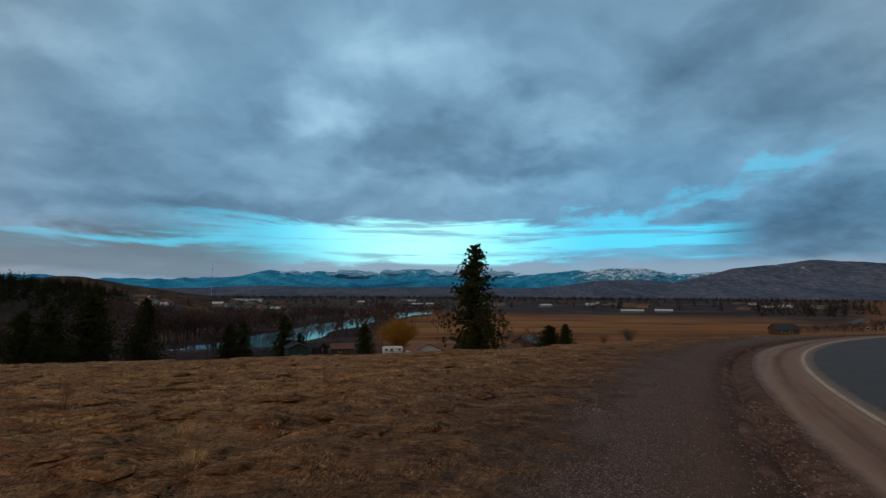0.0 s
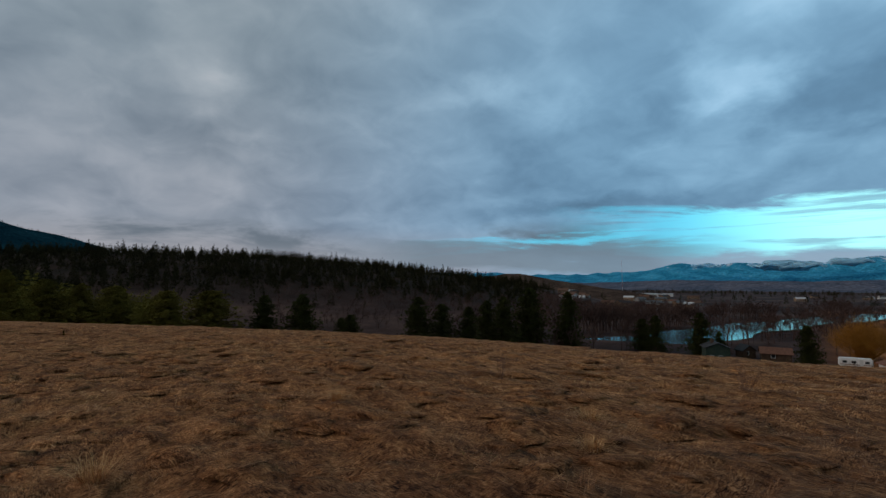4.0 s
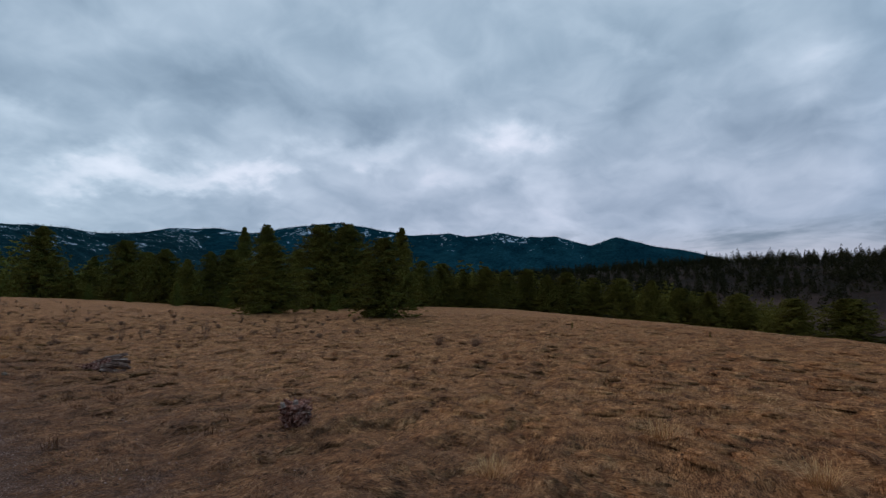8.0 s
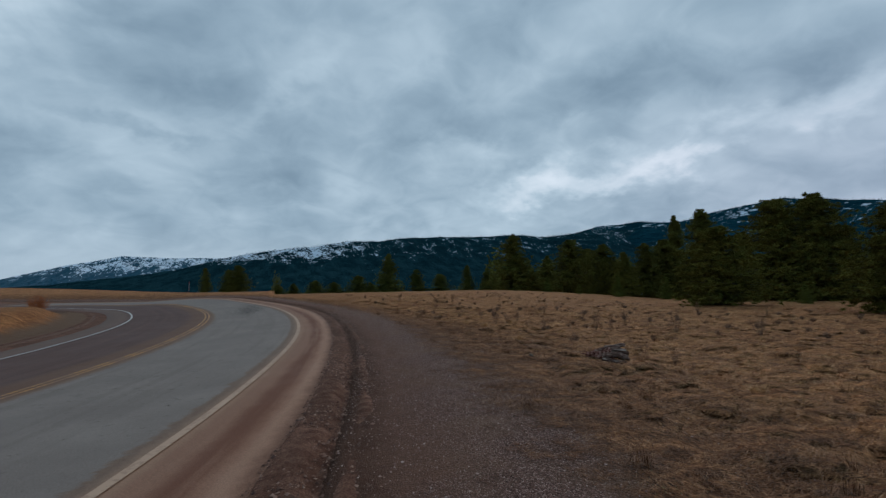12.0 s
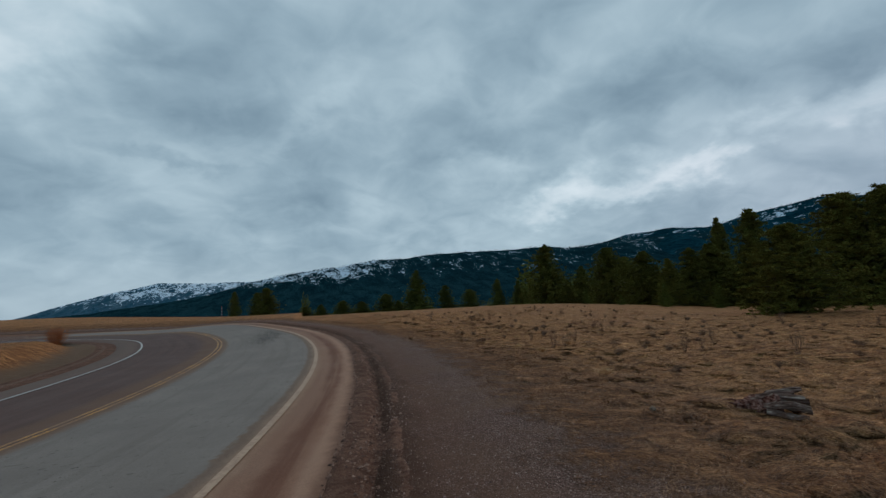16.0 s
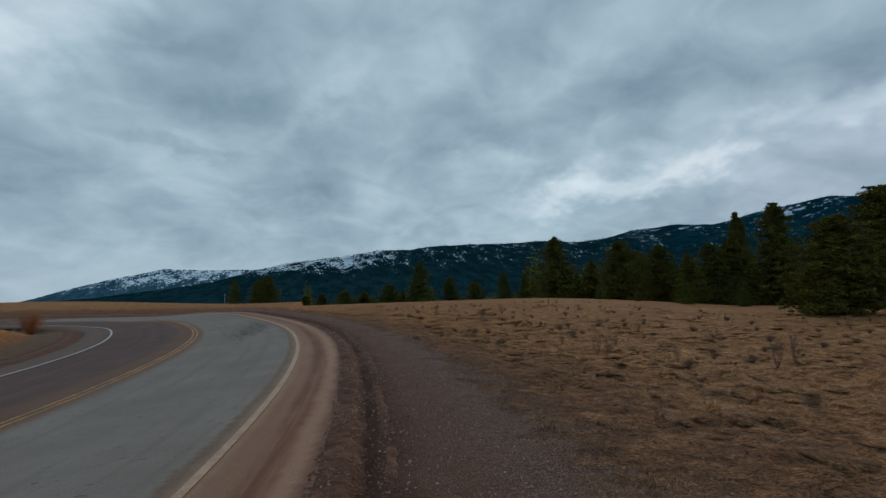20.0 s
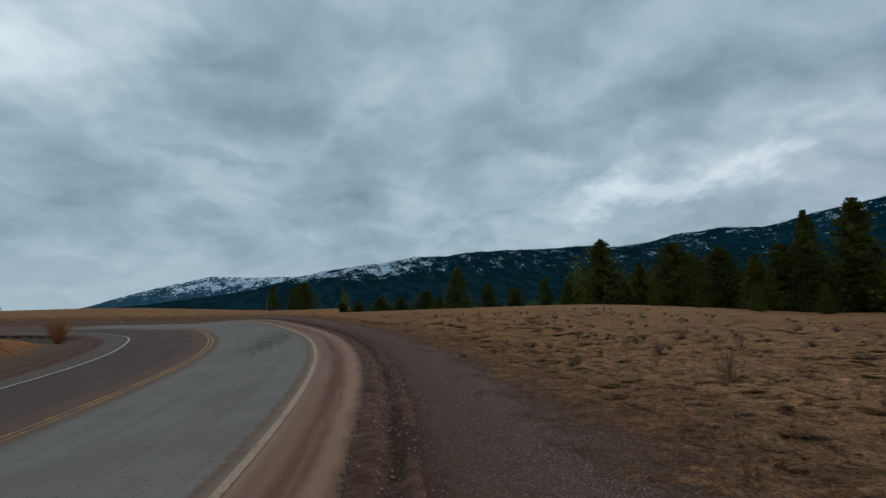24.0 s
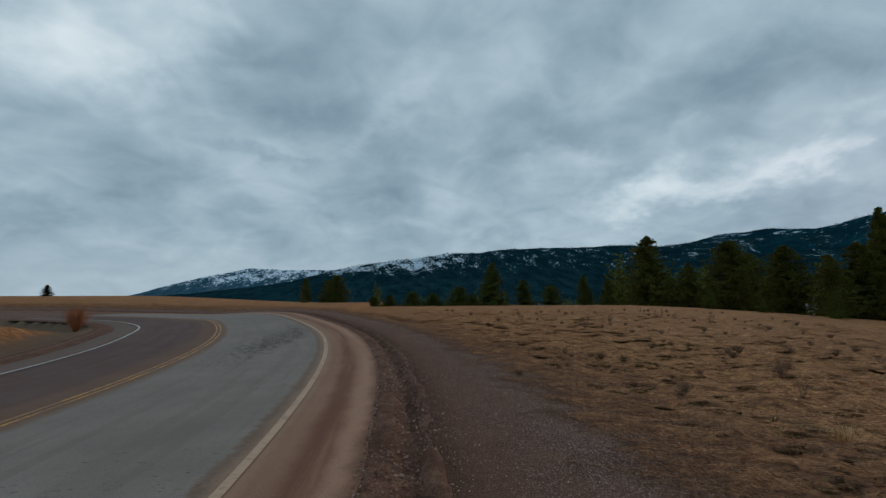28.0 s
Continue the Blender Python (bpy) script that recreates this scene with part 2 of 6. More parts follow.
    # pale haze on the horizon
    tone = N.mix(N.math("MULTIPLY", N.band(z, 0.15, 0.0), N.mix(N.band(y, 0.0, -0.6), (0.2, 0.2, 0.2), (0.6, 0.6, 0.6))), tone, (0.4, 0.5, 0.57))
    bg = N.add("ShaderNodeBackground")
    N.put(bg.inputs[0], tone)
    bg.inputs[1].default_value = 1.0
    out = N.add("ShaderNodeOutputWorld")
    N.put(out.inputs[0], bg.outputs[0])


build_world()
sun = new("sun", bpy.data.lights.new("sun", "SUN"))
sun.data.energy, sun.data.angle, sun.data.color = 1.0, radians(35), (1.0, 0.86, 0.72)
sun.matrix_world = look((-73, -68, 40), (0, 0, 0))


# ---- materials ----
def material(name, build, rough=0.9, bump=0.0, dist=0.02, spec=0.25):
    """build(N, co) gives the colour and, if wanted, a height for the bump and a roughness."""
    m = bpy.data.materials.new(name)
    m.use_nodes = True
    N = Nodes(m.node_tree)
    co = N.add("ShaderNodeNewGeometry").outputs["Position"]
    got = build(N, co)
    got = got if isinstance(got, tuple) and not isinstance(got[0], float) else (got,)
    b = N.add("ShaderNodeBsdfPrincipled")
    N.put(b.inputs["Base Color"], got[0])
    b.inputs["Roughness"].default_value = rough
    b.inputs["Specular IOR Level"].default_value = spec
    if len(got) > 1 and got[1] is not None and bump:
        n = N.add("ShaderNodeBump")
        n.inputs["Strength"].default_value, n.inputs["Distance"].default_value = bump, dist
        N.put(n.inputs["Height"], got[1])
        N.put(b.inputs["Normal"], n.outputs[0])
    if len(got) > 2:
        N.put(b.inputs["Roughness"], got[2])
    out = N.add("ShaderNodeOutputMaterial")
    N.put(out.inputs[0], b.outputs[0])
    return m


def two_tone(name, a, b, scale=3.0, rough=0.9, bump=0.3, dist=0.02, spec=0.2):
    def build(N, co):
        f = N.noise(co, scale, 5, 0.6)
        rnd = N.add("ShaderNodeObjectInfo").outputs["Random"]
        c = N.mix(N.ramp(f, (0.35, 0.0), (0.65, 1.0)), a, b)
        c = N.mix(1.0, c, N.ramp(rnd, (0, (0.86, 0.86, 0.86)), (1, (1.12, 1.1, 1.08))), "MULTIPLY")
        return c, f
    return material(name, build, rough, bump, dist, spec)


ROAD_C, ROAD_R = (64.9, -25.2), 66.55      # centre of the bend, mean radius of its outer edge line
BEND = np.array([(120, 0.87, 0.0), (130, 0.95, 0.0), (140, 0.89, 0.0), (150, 0.68, -0.01), (160, 0.61, -0.02), (170, 0.12, 0.01), (180, 0.0, 0.09), (190, -0.06, 0.055),
                 (200, -0.42, -0.035), (210, -0.57, -0.03), (220, -0.5, -0.006), (230, -0.44, 0.0), (240, -0.37, 0.0)])     # angle, change of radius, change of height
SHOULDER = np.array([(125, 0.9), (132, 1.15), (140, 1.5), (146, 1.33), (152, 1.21), (160, 1.25), (172, 1.17), (176, 1.12), (181, 1.27), (192, 1.33), (215, 1.28), (240, 1.2)])


def eased(table, column):
    """A smooth curve through a table's rows, sampled finely."""
    a = np.linspace(90, 270, 721)
    v = np.interp(a, table[:, 0], table[:, column])
    k = np.hanning(31)
    return a, np.convolve(np.pad(v, 15, mode="edge"), k / k.sum(), "valid")


BEND_R, BEND_Z, BEND_W = eased(BEND, 1), eased(BEND, 2), eased(SHOULDER, 1)


def bend_angle(x, y):
    return np.degrees(np.arctan2(np.asarray(y, float) - ROAD_C[1], np.asarray(x, float) - ROAD_C[0])) % 360


def across(x, y):
    """Distance outwards from the outer edge line of the bend."""
    return np.hypot(np.asarray(x, float) - ROAD_C[0], np.asarray(y, float) - ROAD_C[1]) - ROAD_R - np.interp(bend_angle(x, y), *BEND_R)


def mark_road(ob):
    """Store on each corner its distance from the outer edge line, and from the pavement's edge."""
    v = np.empty(len(ob.data.vertices) * 3, np.float32)
    ob.data.vertices.foreach_get("co", v)
    v = v.reshape(-1, 3)
    s = across(v[:, 0], v[:, 1])
    c = np.stack([s, s - np.interp(bend_angle(v[:, 0], v[:, 1]), *BEND_W), s * 0, s * 0 + 1], -1).astype(np.float32)
    ob.data.color_attributes.new("road", "FLOAT_COLOR", "POINT").data.foreach_set("color", c.ravel())


def road_marks(N):
    """Those two distances, in a material."""
    n = N.add("ShaderNodeAttribute")
    n.attribute_name = "road"
    sep = N.add("ShaderNodeSeparateXYZ")
    N.put(sep.inputs[0], n.outputs["Vector"])
    return sep.outputs[0], sep.outputs[1]


def lump_shade(N, co):
    """Paler and darker grass painted as lump shading, a hand to a stride across."""
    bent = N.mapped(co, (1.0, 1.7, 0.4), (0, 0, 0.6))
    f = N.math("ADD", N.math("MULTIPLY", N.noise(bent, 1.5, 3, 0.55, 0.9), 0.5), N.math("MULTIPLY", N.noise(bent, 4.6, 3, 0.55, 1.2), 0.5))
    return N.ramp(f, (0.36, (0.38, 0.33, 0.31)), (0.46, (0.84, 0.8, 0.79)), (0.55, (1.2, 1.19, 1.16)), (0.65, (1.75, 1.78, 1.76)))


def grass_ground(N, co):
    flat = N.mapped(co, (1, 1, 0.3))
    swirl = N.noise(flat, 0.9, 3, 0.5, 0.4)
    straw = N.noise(N.mapped(flat, (6, 26, 6), (0, 0, 0.5)), 1.0, 6, 0.65, 2.4)
    straw2 = N.noise(N.mapped(flat, (24, 7, 6), (0, 0, 0.2)), 1.0, 6, 0.65, 2.4)
    s = N.mix(N.ramp(swirl, (0.42, 0.0), (0.58, 1.0)), straw, straw2)
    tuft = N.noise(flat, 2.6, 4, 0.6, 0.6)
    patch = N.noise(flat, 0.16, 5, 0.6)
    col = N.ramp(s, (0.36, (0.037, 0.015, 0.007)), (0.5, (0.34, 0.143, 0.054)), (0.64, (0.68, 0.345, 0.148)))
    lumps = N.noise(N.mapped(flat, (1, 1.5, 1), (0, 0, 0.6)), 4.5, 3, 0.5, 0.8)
    col = N.mix(1.0, col, lump_shade(N, co), "MULTIPLY")
    # Gaps between tufts and lumps darkened in the colour, standing in for their shade.
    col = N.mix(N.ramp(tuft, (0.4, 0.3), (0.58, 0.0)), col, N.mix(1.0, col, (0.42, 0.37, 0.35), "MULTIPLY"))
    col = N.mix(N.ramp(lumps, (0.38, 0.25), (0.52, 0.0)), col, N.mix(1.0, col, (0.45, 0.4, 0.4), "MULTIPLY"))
    col = N.mix(N.ramp(patch, (0.42, 0.0), (0.62, 0.35)), col, N.mix(1.0, col, (0.72, 0.62, 0.66), "MULTIPLY"))
    moss = N.math("MULTIPLY", N.band(N.noise(flat, 0.6, 5, 0.65), 0.6, 0.7), 0.4)
    col = N.mix(moss, col, (0.055, 0.042, 0.01))
    # other ground farther off: wood floor, valley meadows, far plain
    cover = N.add("ShaderNodeAttribute")
    cover.attribute_name = "cover"
    sep = N.add("ShaderNodeSeparateColor")
    N.put(sep.inputs[0], cover.outputs["Color"])
    broad = N.noise(N.mapped(co, (0.01, 0.045, 0.02), (0, 0, 0.1)), 1.0, 6, 0.6)
    col = N.mix(sep.outputs[1], col, N.ramp(broad, (0.35, (0.1, 0.034, 0.011)), (0.5, (0.25, 0.084, 0.022)), (0.65, (0.33, 0.132, 0.042))))
    col = N.mix(sep.outputs[2], col, N.ramp(N.noise(co, 0.012, 8, 0.7), (0.38, (0.02, 0.01, 0.008)), (0.5, (0.046, 0.024, 0.019)), (0.64, (0.1, 0.056, 0.042))))
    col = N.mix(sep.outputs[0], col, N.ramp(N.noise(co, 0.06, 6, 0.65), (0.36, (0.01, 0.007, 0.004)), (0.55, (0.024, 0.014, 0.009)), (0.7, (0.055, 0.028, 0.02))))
    # gravel beside the pavement: distance from the centre of the bend
    sep = N.add("ShaderNodeSeparateXYZ")
    N.put(sep.inputs[0], co)
    s_out, beyond = road_marks(N)
    wob = N.math("MULTIPLY", N.math("SUBTRACT", N.noise(flat, 1.1, 8, 0.75), 0.5), 5.5)
    s_w = N.math("ADD", s_out, wob)
    g = N.math("MULTIPLY", N.band(s_w, 4.8, 3.4), N.band(N.math("ADD", s_out, N.math("MULTIPLY", wob, 0.2)), -12.2, -11.5))
    stones = N.add("ShaderNodeTexVoronoi")
    N.put(stones.inputs["Vector"], co)
    stones.inputs["Scale"].default_value = 82
    st = stones.outputs["Distance"]
    pick = N.add("ShaderNodeSeparateColor")
    N.put(pick.inputs[0], stones.outputs["Color"])
    gcol = N.ramp(pick.outputs[0], (0.0, (0.05, 0.025, 0.02)), (0.5, (0.2, 0.104, 0.08)), (0.85, (0.35, 0.2, 0.16)), (1.0, (0.66, 0.47, 0.39)))
    # Crevices between stones darkened in the colour, as their shade.
    gcol = N.mix(N.ramp(st, (0.25, 0.0), (0.75, 0.75)), gcol, (0.07, 0.038, 0.028))
    gcol = N.mix(N.ramp(N.noise(flat, 0.9, 5, 0.65), (0.42, 0.0), (0.62, 0.45)), gcol, N.mix(N.noise(co, 9, 6, 0.75), (0.06, 0.03, 0.018), (0.33, 0.19, 0.115)))
    rim = N.math("ADD", N.math("SUBTRACT", s_out, beyond), 0.57)
    # Dark soil along the rut, with the rut's shade painted into it.
    dark_rut = N.math("MULTIPLY", N.band(N.math("ABSOLUTE", N.math("SUBTRACT", N.math("ADD", s_out, N.math("MULTIPLY", wob, 0.12)), rim)), 0.55, 0.12), 0.85)
    fringe = N.math("MULTIPLY", N.band(N.math("ADD", N.math("SUBTRACT", s_out, rim), N.math("MULTIPLY", wob, 0.15)), -0.15, -0.4), N.band(s_out, -1.0, 0.0))
    gcol = N.mix(N.math("MULTIPLY", fringe, 0.85), gcol, N.mix(N.noise(co, 7, 6, 0.75), (0.11, 0.043, 0.025), (0.33, 0.162, 0.098)))
    soil = N.band(N.math("SUBTRACT", N.math("ADD", s_out, N.math("MULTIPLY", wob, 0.3)), rim), 1.7, 0.2)
    gcol = N.mix(N.math("MULTIPLY", N.math("MULTIPLY", soil, N.band(s_out, -1.0, 0.0)), N.math("SUBTRACT", 0.75, N.math("MULTIPLY", fringe, 0.6))), gcol, N.mix(N.noise(co, 11, 6, 0.78), (0.05, 0.019, 0.011), (0.25, 0.122, 0.078)))
    gcol = N.mix(dark_rut, gcol, N.mix(N.noise(flat, 3.0, 6, 0.7), (0.03, 0.012, 0.007), (0.15, 0.072, 0.045)))
    gcol = N.mix(N.math("MULTIPLY", N.band(s_out, -9.6, -10.6), 0.85), gcol, N.mix(N.noise(co, 2.2, 7, 0.72), (0.075, 0.044, 0.026), (0.26, 0.155, 0.095)))
    dull = N.math("MULTIPLY", N.band(N.math("ADD", s_out, N.math("MULTIPLY", wob, 0.7)), 9.4, 5.2), N.band(s_out, -1.0, 0.0))
    col = N.mix(N.math("MULTIPLY", dull, 0.85), col, N.mix(1.0, col, (0.62, 0.62, 0.7), "MULTIPLY"))
    col = N.mix(g, col, gcol)
    hgt = N.mix(g, N.math("ADD", N.math("MULTIPLY", s, 0.5), N.math("ADD", N.math("MULTIPLY", tuft, 0.6), N.math("MULTIPLY", lumps, 0.6))), N.math("MULTIPLY", st, -0.16))
    return col, hgt


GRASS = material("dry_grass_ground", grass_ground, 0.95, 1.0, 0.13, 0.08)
BARK = two_tone("pine_bark", (0.03, 0.02, 0.014), (0.09, 0.055, 0.035), 9)
NEEDLE = two_tone("pine_needles", (0.11, 0.092, 0.02), (0.185, 0.152, 0.034), 0.5, 1.0, 0, spec=0.0)
NEEDLE_FAR = two_tone("far_conifers", (0.022, 0.021, 0.009), (0.05, 0.044, 0.018), 0.08, 0.95, 0, spec=0.05)
NEEDLE_YOUNG = two_tone("young_pine_needles", (0.11, 0.11, 0.017), (0.17, 0.155, 0.026), 0.8, 1.0, 0)
# Shaded copy of the needle colour, for the big pine and valley firs.
NEEDLE_SHADED = two_tone("shaded_conifer_needles", (0.028, 0.034, 0.012), (0.06, 0.064, 0.02), 0.5, 1.0, 0, spec=0.0)
TWIG = two_tone("bare_twigs", (0.045, 0.024, 0.019), (0.1, 0.058, 0.046), 0.05, 0.95, 0)
WILLOW = two_tone("orange_willow_twigs", (0.28, 0.12, 0.016), (0.4, 0.17, 0.022), 0.5, 0.9, 0)


def mountain_mat(name, dark, light, snow_amount, scale=0.006, snow_low=60.0, snow_high=320.0, white=(0.62, 0.68, 0.74), open_top=None, long=(1, 1, 1)):
    def build(N, place):
        co = N.mapped(place, long)
        f = N.noise(co, scale * 1.6, 8, 0.6, 0.3)
        g = N.noise(co, scale * 7, 6, 0.72)
        trees = N.noise(co, scale * 13, 3, 0.7)
        c = N.mix(N.ramp(f, (0.42, 0.0), (0.6, 1.0)), dark, light)
        c = N.mix(1.0, c, N.ramp(trees, (0.35, 0.6), (0.65, 1.35)), "MULTIPLY")
        sep = N.add("ShaderNodeSeparateXYZ")
        N.put(sep.inputs[0], place)
        hi = N.band(sep.outputs[2], snow_low, snow_high)
        s = N.math("ADD", N.math("MULTIPLY", g, 0.45), N.math("ADD", N.math("MULTIPLY", f, 0.35), N.math("MULTIPLY", trees, 0.2)))
        s = N.math("ADD", s, N.math("MULTIPLY", N.math("SUBTRACT", hi, 0.5), 0.1))
        if open_top:
            ox, oy, wide, more = open_top
            ax, ay = N.math("SUBTRACT", sep.outputs[0], ox), N.math("SUBTRACT", sep.outputs[1], oy)
            near = N.band(N.math("SQRT", N.math("ADD", N.math("MULTIPLY", ax, ax), N.math("MULTIPLY", ay, ay))), wide, wide * 0.35)
            s = N.math("ADD", s, N.math("MULTIPLY", N.math("MULTIPLY", near, hi), more))
        s = N.band(s, 0.63 - snow_amount, 0.65 - snow_amount)
        return N.mix(s, c, white), g
    return material(name, build, 1.0, 0.6, 18.0, 0.0)


def mesh_object(name, verts, faces, mat, parent=None, smooth_on=False):
    me = bpy.data.meshes.new(name)
    if isinstance(verts, np.ndarray) and isinstance(faces, np.ndarray):
        n, k = faces.shape
        me.vertices.add(len(verts))
        me.vertices.foreach_set("co", verts.astype(np.float32).ravel())
        me.loops.add(n * k)
        me.loops.foreach_set("vertex_index", faces.astype(np.int32).ravel())
        me.polygons.add(n)
        me.polygons.foreach_set("loop_start", np.arange(0, n * k, k, dtype=np.int32))
        me.update(calc_edges=True)
    else:
        me.from_pydata([tuple(v) for v in verts], [], [tuple(f) for f in faces])
    me.materials.append(mat)
    if smooth_on:
        me.polygons.foreach_set("use_smooth", np.ones(len(me.polygons), bool))
    me.update()
    ob = new(name, me)
    if parent:
        ob.parent = parent
    return ob


def part(name, bm, mat, parent, label=""):
    me = bpy.data.meshes.new(name)
    bm.to_mesh(me)
    bm.free()
    me.materials.append(mat)
    ob = new(name, me)
    ob.parent = parent
    return tagged(ob, label)


# ---- the lie of the land ----
BROW = np.array([(-180, 0), (-60, 0.03), (-45, 0.06), (-30, 0.079), (-20, 0.0945), (-8, 0.116), (2, 0.125), (14, 0.13), (26, 0.129), (36, 0.123),
                 (45, 0.113), (55, 0.104), (69, 0.087), (81, 0.07), (95, 0.052), (105, 0.037), (115, 0.028), (125, 0.03), (138, 0.026), (148, 0.012), (156, 0.002), (162, 0.0), (180, 0)])


def bearing(x, y):
    return np.degrees(np.arctan2(-x, y))


HILL = np.array([(28, 0.0), (35, 1.6), (44, 2.85), (54, 4.0), (64, 4.65), (70, 4.85), (85, 4.7), (100, 3.9), (112, 3.4)])


def crest_hill(az):
    """How high the wooded hill to the west stands over the valley, by its bearing (tangent of the angle)."""
    return np.tan(np.radians(np.interp(az, HILL[:, 0], HILL[:, 1])))


def fbm(x, y, scale, seed, octaves=4):
    """Cheap smooth noise for arrays, about -1 to 1."""
    rng = np.random.RandomState(seed)
    out, amp = np.zeros_like(np.asarray(x, float)), 1.0
    for o in range(octaves):
        for _ in range(3):
            a, ph = rng.uniform(0, 2 * np.pi), rng.uniform(0, 2 * np.pi)
            out += amp / 3 * np.sin((x * np.cos(a) + y * np.sin(a)) * scale * rng.uniform(0.8, 1.3) + ph)
        amp *= 0.5
        scale *= 2.05
    return out / 1.2


def road_grade(y):
    y = np.asarray(y, float)
    south = 0.0157 * y + 0.00065 * y * y
    south = np.where(y < -50, 0.84 + 0.8 * (1 - np.exp((y + 50) / 26.0)), south)
    north = -0.0367 * y
    w = smooth(-5, 5, y)
    return south * (1 - w) + north * w - 0.03 * np.exp(-(y / 4.0) ** 2)


RIVER = [(3.0, 540), (4.8, 490), (8.8, 408), (12.4, 338), (16, 286), (20.5, 232), (25.5, 208), (31, 192), (38, 190), (47, 198), (58, 215)]
RIVER = [(-math.sin(radians(a)) * d, math.cos(radians(a)) * d) for a, d in RIVER]


def from_river(x, y):
    """Distance from the middle of the river."""
    out = np.full(np.shape(x), 1e9)
    for (x0, y0), (x1, y1) in zip(RIVER, RIVER[1:]):
        ux, uy = x1 - x0, y1 - y0
        t = np.clip(((x - x0) * ux + (y - y0) * uy) / (ux * ux + uy * uy), 0, 1)
        out = np.minimum(out, np.hypot(x - x0 - t * ux, y - y0 - t * uy))
    return out


def grade(x, y):
    """Height of the road's own surface and what lies beside it."""
    z = road_grade(y)
    z = z - np.maximum(z - 0.5, 0) * smooth(2, 16, x) - smooth(25, 60, y) * 0.0016 * np.maximum(y - 25, 0) ** 2
    return z + np.interp(bend_angle(x, y), *BEND_Z) + 0.041 * np.clip(across(x, y), -9.4, 1.3)


def ground_height(x, y):
    x, y = np.asarray(x, float), np.asarray(y, float)
    d, az = np.hypot(x, y), bearing(x, y)
    side = smooth(50, 100, az)
    c = (np.interp(az, BROW[:, 0], BROW[:, 1]) / 2) ** 2 / (1.6 + 0.42 * side)
    flat = smooth(60, 120, az) + smooth(-60, -120, az)
    s = across(x, y)
    zr = road_grade(y)
    rise = smooth(132, 158, az) + smooth(-60, -120, az)
    zf = np.minimum(zr, 0) + np.maximum(zr, 0) * np.clip(rise, 0, 1)
    field = np.clip(flat, 0, 1) * zf - c * np.minimum(d, 110) ** 2 - 2 * c * 110 * np.maximum(d - 110, 0) * 0.3
    field = field - side * 0.42 * (1 - np.exp(-np.maximum(s - 2.5, 0) / 5))      # the field tilts away from the road
    w = smooth(9, 1.5, s)
    field = field * (1 - w) + grade(x, y) * w
    # the south-western plateau keeps rising, the southern field drops behind its crest
    south = smooth(185, 206, az % 360) * smooth(300, 270, az % 360)
    field = field + south * np.clip(d - 75, 0, 500) * 0.0175
    behind = smooth(100, 118, az) * smooth(200, 188, az % 360) * smooth(80, 260, d)
    field = field - behind * 9
    low = -19.6 - 1.0 * smooth(190, 330, d) + 1.0 * fbm(x, y, 0.02, 3) * smooth(300, 420, d) - 1.1 * smooth(24, 17, from_river(x, y))
    hill = crest_hill(az) * 640 * smooth(200, 640, d) + low
    k = 2.5
    z = np.where(np.abs(az) < 112, np.logaddexp(field / k, np.maximum(low, hill) / k) * k, field)
    # inside the bend: a cut bank, then a hollow
    z = z + smooth(-11.2, -13.2, s) * 0.85 * smooth(-50, -38, y) - smooth(-10.4, -11.8, s) * 0.95 * smooth(-46, -58, y)
    return z + 0.05 * fbm(x, y, 0.9, 7) * smooth(2.5, 6, s) * smooth(140, 90, d)


def land_cover(x, y):
    """Shares of wood floor, valley meadow and far plain."""
    d, az = np.hypot(x, y), bearing(x, y)
    turn = az % 360
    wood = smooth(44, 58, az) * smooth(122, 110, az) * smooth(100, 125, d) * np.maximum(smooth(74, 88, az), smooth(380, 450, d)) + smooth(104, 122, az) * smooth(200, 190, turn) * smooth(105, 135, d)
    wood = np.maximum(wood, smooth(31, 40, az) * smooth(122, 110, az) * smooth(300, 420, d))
    plain = smooth(5, 10, az) * smooth(96, 80, az) * smooth(95, 120, d)
    plain = np.maximum(plain, (smooth(430, 620, d) + smooth(-34, -40, az) * smooth(300, 420, d)) * smooth(46, 34, np.abs(az)))
    meadow = smooth(60, 45, np.abs(az)) * smooth(110, 135, d)
    return np.stack([np.clip(wood, 0, 1), np.clip(meadow, 0, 1), np.clip(plain, 0, 1)], -1)


def surface(x, y):
    return float(ground_height(x, y))


def turf(x, y):
    """The ground with its grassy lumps."""
    s = across(x, y)
    return ground_height(x, y) + 0.08 * fbm(x, y, 4.2, 5, 3) * smooth(3.6, 6.0, s) * smooth(90, 30, np.hypot(x, y))


